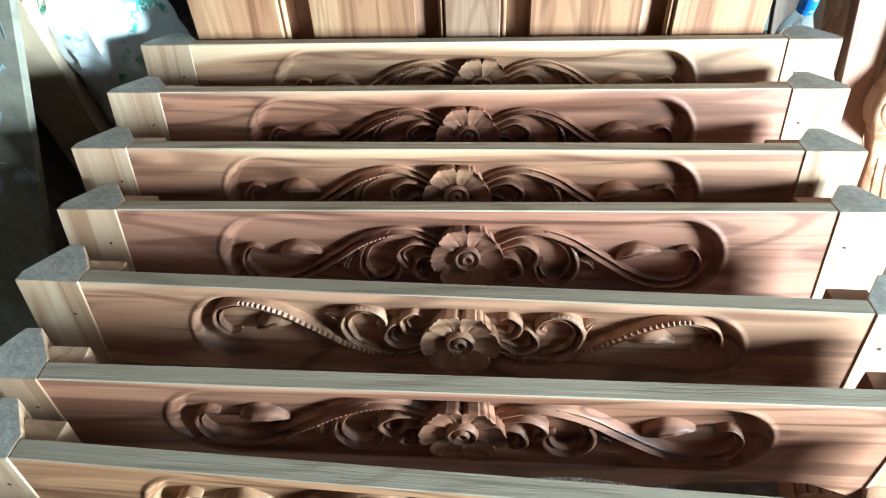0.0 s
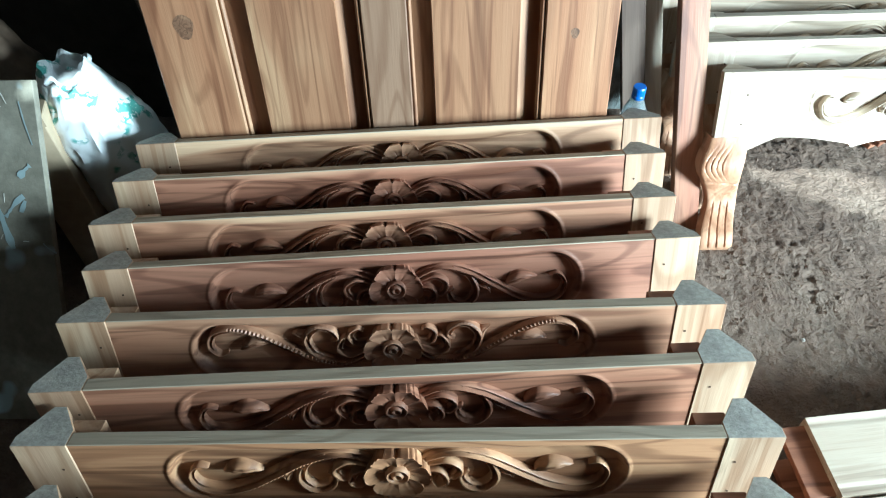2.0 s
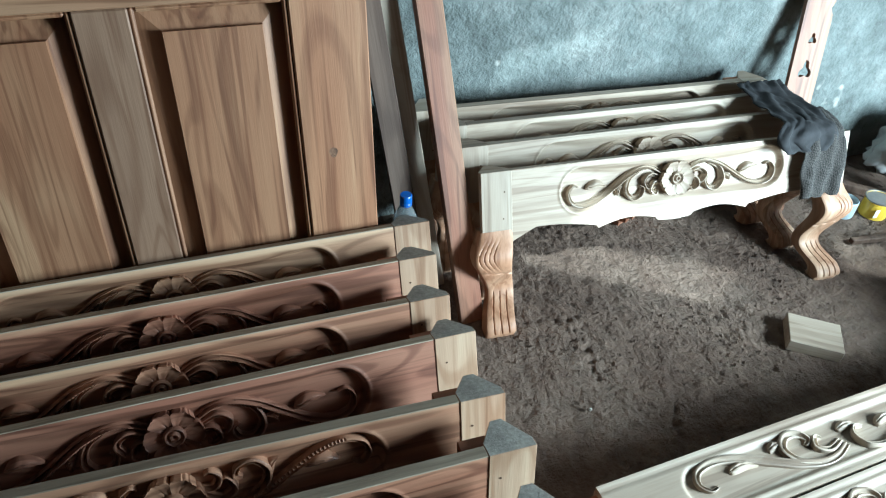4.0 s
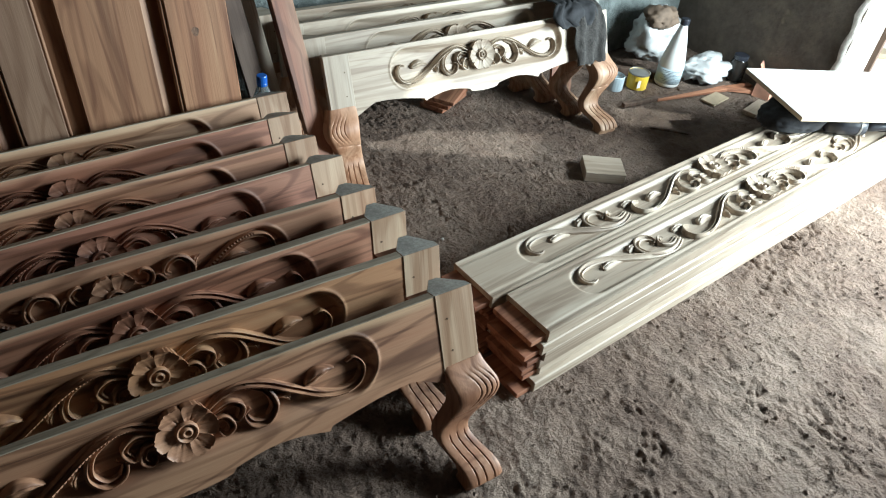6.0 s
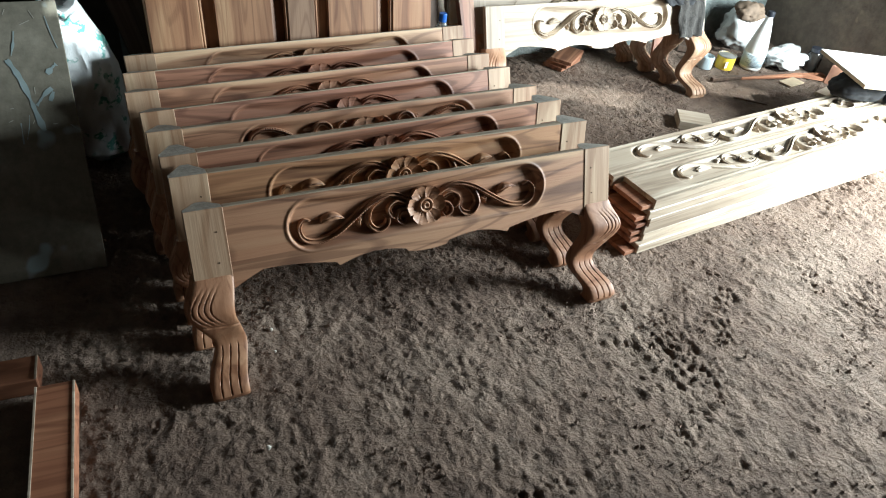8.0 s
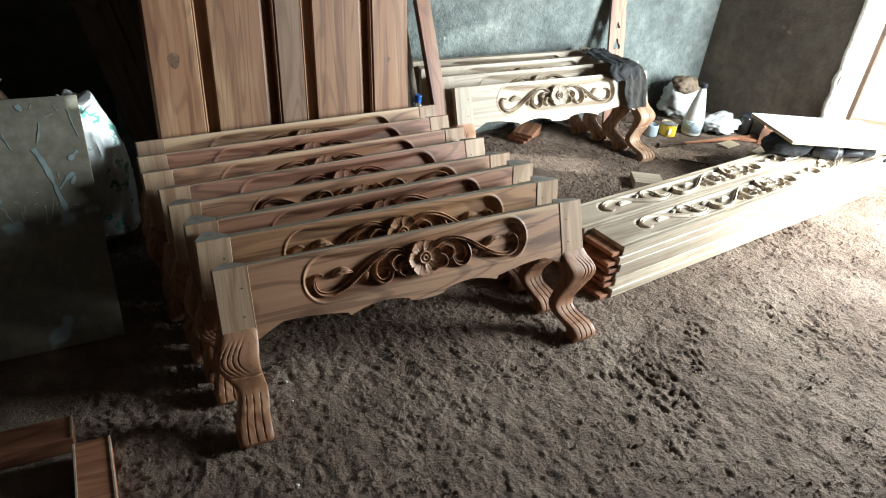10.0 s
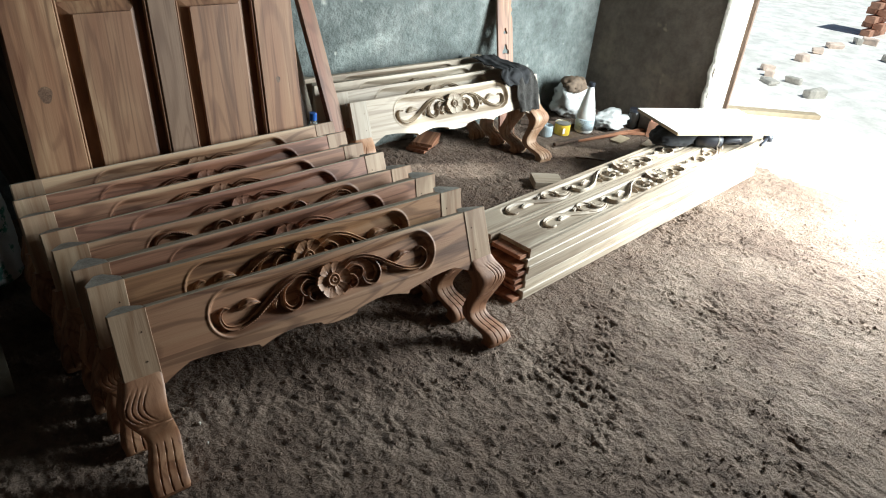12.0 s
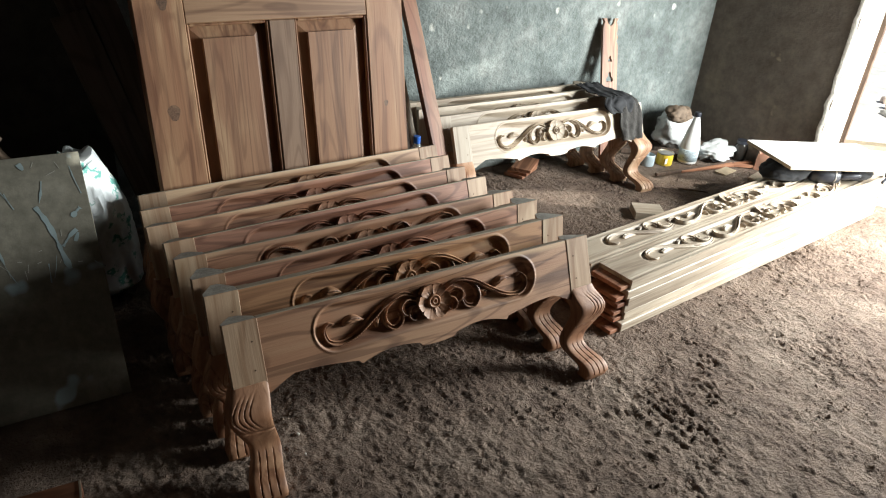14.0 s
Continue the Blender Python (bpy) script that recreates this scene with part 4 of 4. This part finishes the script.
RZ = 0.223
lump("rag", (2.33, 0.50, RZ + 0.045), (0.16, 0.10, 0.045), black_cloth, 1.5, "crumpled black rag lying on the rail stack", "rag", strength=0.2)
lump("rag", (2.66, 0.36, RZ + 0.045), (0.12, 0.09, 0.045), black_cloth, 4.5, "crumpled black rag lying under the white board", "rag", strength=0.2)
tool = empty("power_tool", pose(2.455, 0.375, RZ + 0.002, 0, 0, -35), "dark blue handheld power tool lying under the white board", "power tool")
part("motor_housing", turned_bm([(0.012, -0.075), (0.034, -0.068), (0.039, -0.02), (0.039, 0.03), (0.034, 0.062), (0.015, 0.072)], 20), black_rubber, tool, smooth=True, m=pose(0, 0, 0.040, 0, 90, 0))
part("grip", turned_bm([(0.015, 0), (0.017, 0.02), (0.016, 0.09), (0.012, 0.10)], 14), black_rubber, tool, smooth=True, m=pose(0.07, 0, 0.035, 0, 80, 0))
part("vent_ring", turned_bm([(0.0405, 0), (0.0405, 0.006)], 20), steel, tool, "dull metal ring", m=pose(0.035, 0, 0.040, 0, 90, 0))
clamp = empty("hand_clamp", pose(2.86, 0.26, RZ + 0.002, 0, 0, 15), "small dark steel clamp at the end of the rails", "clamp")
part("jaw", turned_bm([(0.010, 0), (0.025, 0.005), (0.027, 0.03), (0.014, 0.045)], 14), black_rubber, clamp, smooth=True)
part("bar", box_bm(0.16, 0.012, 0.014, (-0.085, 0, 0.02), 0.002), black_rubber, clamp)

bt = empty("spray_bottle", pose(2.53, 1.235, 0.004), "tall white conical plastic bottle with a black cap", "bottle")
part("body", turned_bm([(0.052, 0), (0.057, 0.008), (0.057, 0.085), (0.054, 0.115), (0.036, 0.20), (0.020, 0.262), (0.017, 0.272), (0.017, 0.285)], 28), bottle_white, bt, smooth=True)
part("cap", turned_bm([(0.020, 0.280), (0.020, 0.302), (0.017, 0.306)], 18), black_rubber, bt, "black screw cap")
bm = turned_bm([(0.0578, 0.018), (0.0578, 0.088)], 28)
part("label_wrap", bm, label_mat, bt, "pale printed label", smooth=True)
for k in range(9):
    a = -2.25 + 0.0 * k
    bm = bmesh.new()
    w = 0.35 + 0.22 * (k % 3)
    vs = [[bm.verts.new((0.0584 * math.cos(a + s), 0.0584 * math.sin(a + s), 0.024 + 0.0068 * k + dz)) for s in np.linspace(-w, w, 7)] for dz in (0, 0.0026)]
    for i in range(6):
        bm.faces.new((vs[0][i], vs[0][i + 1], vs[1][i + 1], vs[1][i]))
    part("print_line", bm, bar_mat, bt)
tin = empty("paint_tin", pose(2.365, 1.265, 0.004), "small open yellow paint tin on the floor", "paint tin")
part("tin_body", turned_bm([(0.046, 0), (0.047, 0.003), (0.047, 0.067), (0.048, 0.070), (0.044, 0.070), (0.043, 0.055), (0.002, 0.055)], 24), yellow_mat, tin)
part("rim", turned_bm([(0.0475, 0.066), (0.0490, 0.069), (0.0490, 0.072), (0.0455, 0.073), (0.0445, 0.069)], 24), steel, tin, "dull metal rim")
part("label_wrap", box_bm(0.028, 0.002, 0.034, (-0.026, -0.0405, 0.032), 0.0004), bottle_white, tin, "pale square on the tin", m=pose(0, 0, 0, 0, 0, 0))
tin2 = empty("paint_tin", pose(2.25, 1.29, 0.004), "small blue-grey tin behind the footboard leg", "paint tin")
part("tin_body", turned_bm([(0.038, 0), (0.039, 0.003), (0.039, 0.062), (0.036, 0.066), (0.035, 0.05), (0.002, 0.05)], 20), label_mat, tin2)
lump("plastic_bag", (2.735, 1.20, 0.055), (0.125, 0.085, 0.055), bag_mat, 8.0, "crumpled cloudy plastic bag on the floor", "plastic bag", strength=0.5)
lump("plastic_bag", (2.66, 1.47, 0.12), (0.15, 0.10, 0.12), bag_mat, 3.0, "large slumped white plastic bag in the corner", "plastic bag", strength=0.45)
lump("rag", (2.62, 1.44, 0.225), (0.085, 0.065, 0.05), bag_brown, 6.0, "brown rag stuffed in the mouth of the bag", "rag", strength=0.4)
jar = empty("jar", pose(2.885, 1.135, 0.004), "dark glass jar with a lid by the wall", "jar")
part("jar_body", turned_bm([(0.036, 0), (0.040, 0.006), (0.040, 0.085), (0.032, 0.10), (0.03, 0.105)], 20), glass_dark, jar, smooth=True)
part("lid", turned_bm([(0.033, 0.104), (0.033, 0.122), (0.030, 0.124)], 18), black_rubber, jar)
cart = empty("carton", pose(2.89, 0.965, 0.004, 0, 0, 20), "small open brown carton against the wall", "carton")
for s in (-1, 1):
    part("carton_side", box_bm(0.10, 0.003, 0.09, (0, s * 0.035, 0.045), 0.0005, 0.002), brick_mat, cart)
    part("carton_end", box_bm(0.003, 0.066, 0.10, (s * 0.049, 0, 0.05), 0.0005, 0.002), brick_mat, cart)
    part("flap", box_bm(0.05, 0.002, 0.05, (0, 0, 0.025), 0.0004, 0.003), brick_mat, cart, m=pose(0.02 * s, s * 0.036, 0.09, -30 * s, 0, 0))

random.seed(21)
for x, y, l, a, w, th, mt, lab in ((2.47, 1.115, 0.62, -4, 0.022, 0.018, dark_z, "dark thin stick lying on the floor"), (2.62, 1.085, 0.55, -8, 0.03, 0.014, red_wood, "dark brown batten lying on the floor"),
                                   (2.38, 1.40, 0.34, -38, 0.03, 0.03, dark_z, "dark batten propped behind the bottle"), (2.80, 1.03, 0.26, -35, 0.03, 0.016, red_wood, "short brown offcut lying on the floor"),
                                   (2.20, 0.90, 0.16, -42, 0.012, 0.008, dark_z, "thin dark splinter lying on the floor"), (2.72, 0.87, 0.16, 14, 0.06, 0.02, pale_x, "pale flat offcut beside the rails"),
                                   (2.62, 1.02, 0.13, 10, 0.07, 0.008, edge_mat, "flat brown scrap on the floor")):
    o = part("offcut", box_bm(l, w, th, (0, 0, th / 2), 0.0015, 0.001), mt, m=pose(x, y, 0.006, 0, 0, a))
    tagged(o, lab, "offcut", "offcuts by the doorway corner")
blk = part("wood_block", box_bm(0.148, 0.118, 0.040, (0, 0, 0.020), 0.002), pale_x, m=pose(1.72, 0.780, 0.003, 0, 0, -33))
tagged(blk, "pale square-cut wood block on the dirt floor", "wood block")
for k in range(3):
    o = part("offcut", box_bm(0.20, 0.11, 0.018, (0, 0, 0.009), 0.0015, 0.001), (teak_x, red_wood, teak_x)[k], m=pose(1.465 + 0.008 * k, 1.485 - 0.006 * k, 0.004 + 0.0185 * k, 0, 0, 28 + 5 * k))
    tagged(o, "flat brown board offcut in a small pile", "offcut", "offcut pile under the footboards")


def template():
    """The sawn decorative slat with cut-outs."""
    w, h = 0.052, 0.82
    left, right = [], []
    for i in range(41):
        z = h * i / 40
        e = 0.0
        if z > h - 0.15:
            e = 0.012 * math.sin((z - h + 0.15) / 0.15 * math.pi * 3) ** 2
        right.append((w - e, z))
        left.append((-w + e * (z > h - 0.06), z))
    notch = [(w * 0.55, h), (w * 0.35, h - 0.03), (0, h - 0.042), (-w * 0.35, h - 0.03), (-w * 0.55, h)]
    loops = [right + notch + left[::-1]]
    for z, s in ((0.60, 0.6), (0.50, 1.0), (0.37, 1.0)):
        loops.append([(0.020 * s * (1 + 0.35 * math.cos(3 * a + math.pi / 2)) * math.cos(a), z + 0.025 * s * (1 + 0.35 * math.cos(3 * a + math.pi / 2)) * math.sin(a))
                      for a in [2 * math.pi * k / 22 for k in range(22)]])
    bm = bmesh.new()
    edges = []
    for lp in loops:
        vs = [bm.verts.new((x, 0, z)) for x, z in lp]
        edges += [bm.edges.new((vs[i], vs[(i + 1) % len(vs)])) for i in range(len(vs))]
    bmesh.ops.triangle_fill(bm, edges=edges, use_beauty=True, use_dissolve=False)
    ext = bmesh.ops.extrude_face_region(bm, geom=bm.faces[:])
    for v in ext["geom"]:
        if isinstance(v, bmesh.types.BMVert):
            v.co.y += 0.016
    e = part("sawn_slat", bm, teak_z)
    tagged(e, "brown sawn decorative slat with cut-out holes leaning on the wall", "slat")
    return e


tm = template()
tm.matrix_basis = pose(1.995, 1.355, 0.003, -16.5, 2.0, -6)


def draped(name, x0, x1, path, material, label, seed, rag=0.02):
    """A cloth laid along a path of (y, z) and crumpled."""
    line = smooth_line([(0, a, b) for a, b in path], 8)
    nu = 22
    verts, faces, uvs = [], [], []
    run = 0.0
    for j, q in enumerate(line):
        run += (q - line[j - 1]).length if j else 0
        for i in range(nu + 1):
            s = i / nu
            p3 = Vector((s * 3 + seed, run * 14, seed))
            x = x0 + (x1 - x0) * s + rag * noise.noise(Vector((run * 12, seed, i > nu / 2)))
            bump = 0.016 * noise.noise(p3) + 0.010 * abs(noise.noise(p3 * 2.3)) + 0.006 * math.sin(s * 17 + run * 20)
            verts.append((x, q.y - bump * 0.7 - 0.006, q.z + abs(bump) * 0.9 + 0.006))
            uvs.append((x, run))
    w = nu + 1
    for j in range(len(line) - 1):
        for i in range(nu):
            faces.append((j * w + i, j * w + i + 1, (j + 1) * w + i + 1, (j + 1) * w + i))
    me = bpy.data.meshes.new(name)
    me.from_pydata(verts, [], faces)
    uvl = me.uv_layers.new(name="cloth")
    for lp in me.loops:
        uvl.data[lp.index].uv = uvs[lp.vertex_index]
    o = link(name, me, material, smooth=True)
    mod = o.modifiers.new("cloth_thickness", 'SOLIDIFY')
    mod.thickness = 0.003
    return tagged(o, label, "cloth")


draped("draped_cloth", 1.80, 1.945, [(1.30, 0.455), (1.24, 0.452), (1.195, 0.445), (1.175, 0.42), (1.15, 0.36), (1.125, 0.30), (1.11, 0.262)], plaid,
       "grey plaid cloth hanging over the pale footboard", 3.0)
draped("draped_cloth", 1.735, 1.90, [(1.46, 0.47), (1.41, 0.463), (1.33, 0.462), (1.25, 0.464), (1.20, 0.460), (1.178, 0.43), (1.165, 0.395)], black_cloth,
       "black cloth thrown over the tops of the pale footboards", 8.0, 0.05)

# ---- out in the yard ----
random.seed(12)
# brick lightened to look overexposed; the yard's glare is put into its colour
pale_brick = plain("glare_pale_brick", (0.78, 0.62, 0.52), 0.9, 0.0, 0.2, 15.0)
o = part("yard_plank", box_bm(0.75, 0.09, 0.03, (0, 0, 0.015), 0.003, 0.002), edge_mat, m=pose(4.25, 0.92, -0.044, 0, 0, -38))
tagged(o, "weathered yellowish plank lying in the yard", "plank")
post = empty("brick_pier", pose(8.6, 1.95, -0.045), "low unplastered brick pier out in the yard", "brick pier")
for r in range(9):
    for k in range(2):
        part("brick", box_bm(0.23, 0.11, 0.07, ((0.0 if r % 2 else (k - 0.5) * 0.24), ((k - 0.5) * 0.12 if r % 2 else 0.0), 0.035 + r * 0.078), 0.004, 0.004), brick_mat, post)
for k in range(14):
    o = part("rubble", box_bm(random.uniform(0.06, 0.22), random.uniform(0.05, 0.12), random.uniform(0.03, 0.08), (0, 0, 0.025), 0.008, 0.012), random.choice([pale_brick, pale_brick, reveal_plaster]),
             m=pose(random.uniform(4.3, 8.6), random.uniform(0.9, 2.1), -0.044, 0, 0, random.uniform(0, 180)))
    tagged(o, "broken lump of brick rubble in the yard", "rubble", "yard rubble")


def crumbs():
    """Loose crumbs and wood chips over the dirt floor."""
    verts, faces = [], []
    rnd = random.Random(5)
    for k in range(15000):
        x, y = rnd.uniform(-0.95, 2.9), rnd.uniform(-1.05, 1.5)
        r = rnd.choice((0.0018, 0.0022, 0.0028, 0.004, 0.0055)) * rnd.uniform(0.7, 1.5)
        if noise.noise(Vector((x * 3, y * 3, 4))) < rnd.uniform(-0.5, 0.4):
            continue
        o = len(verts)
        z = 0.001
        for dx, dy, dz in ((1, 0, 0), (-0.6, 0.8, 0), (-0.5, -0.9, 0), (0.1, 0, 1)):
            verts.append((x + dx * r * rnd.uniform(0.6, 1.4), y + dy * r * rnd.uniform(0.6, 1.4), z + dz * r * rnd.uniform(0.6, 1.3) + 0.003))
        faces += [(o, o + 1, o + 3), (o + 1, o + 2, o + 3), (o + 2, o, o + 3), (o, o + 2, o + 1)]
    me = bpy.data.meshes.new("crumbs")
    me.from_pydata(verts, [], faces)
    return tagged(link("crumbs", me, dirt), "loose dirt crumbs scattered over the floor", "crumbs", kind="stuff")


crumbs()
white_chip = plain("white_chip", (0.5, 0.47, 0.42), 0.8)
for x, y, r in ((-0.36, 0.13, 0.005), (-0.46, -0.235, 0.006), (-0.37, 0.05, 0.004), (0.98, 0.71, 0.005)):
    lump("pebble", (x, y, r + 0.001), (r, r * 0.8, r), white_chip, x * 9, "small white pebble on the dirt floor", "pebble")
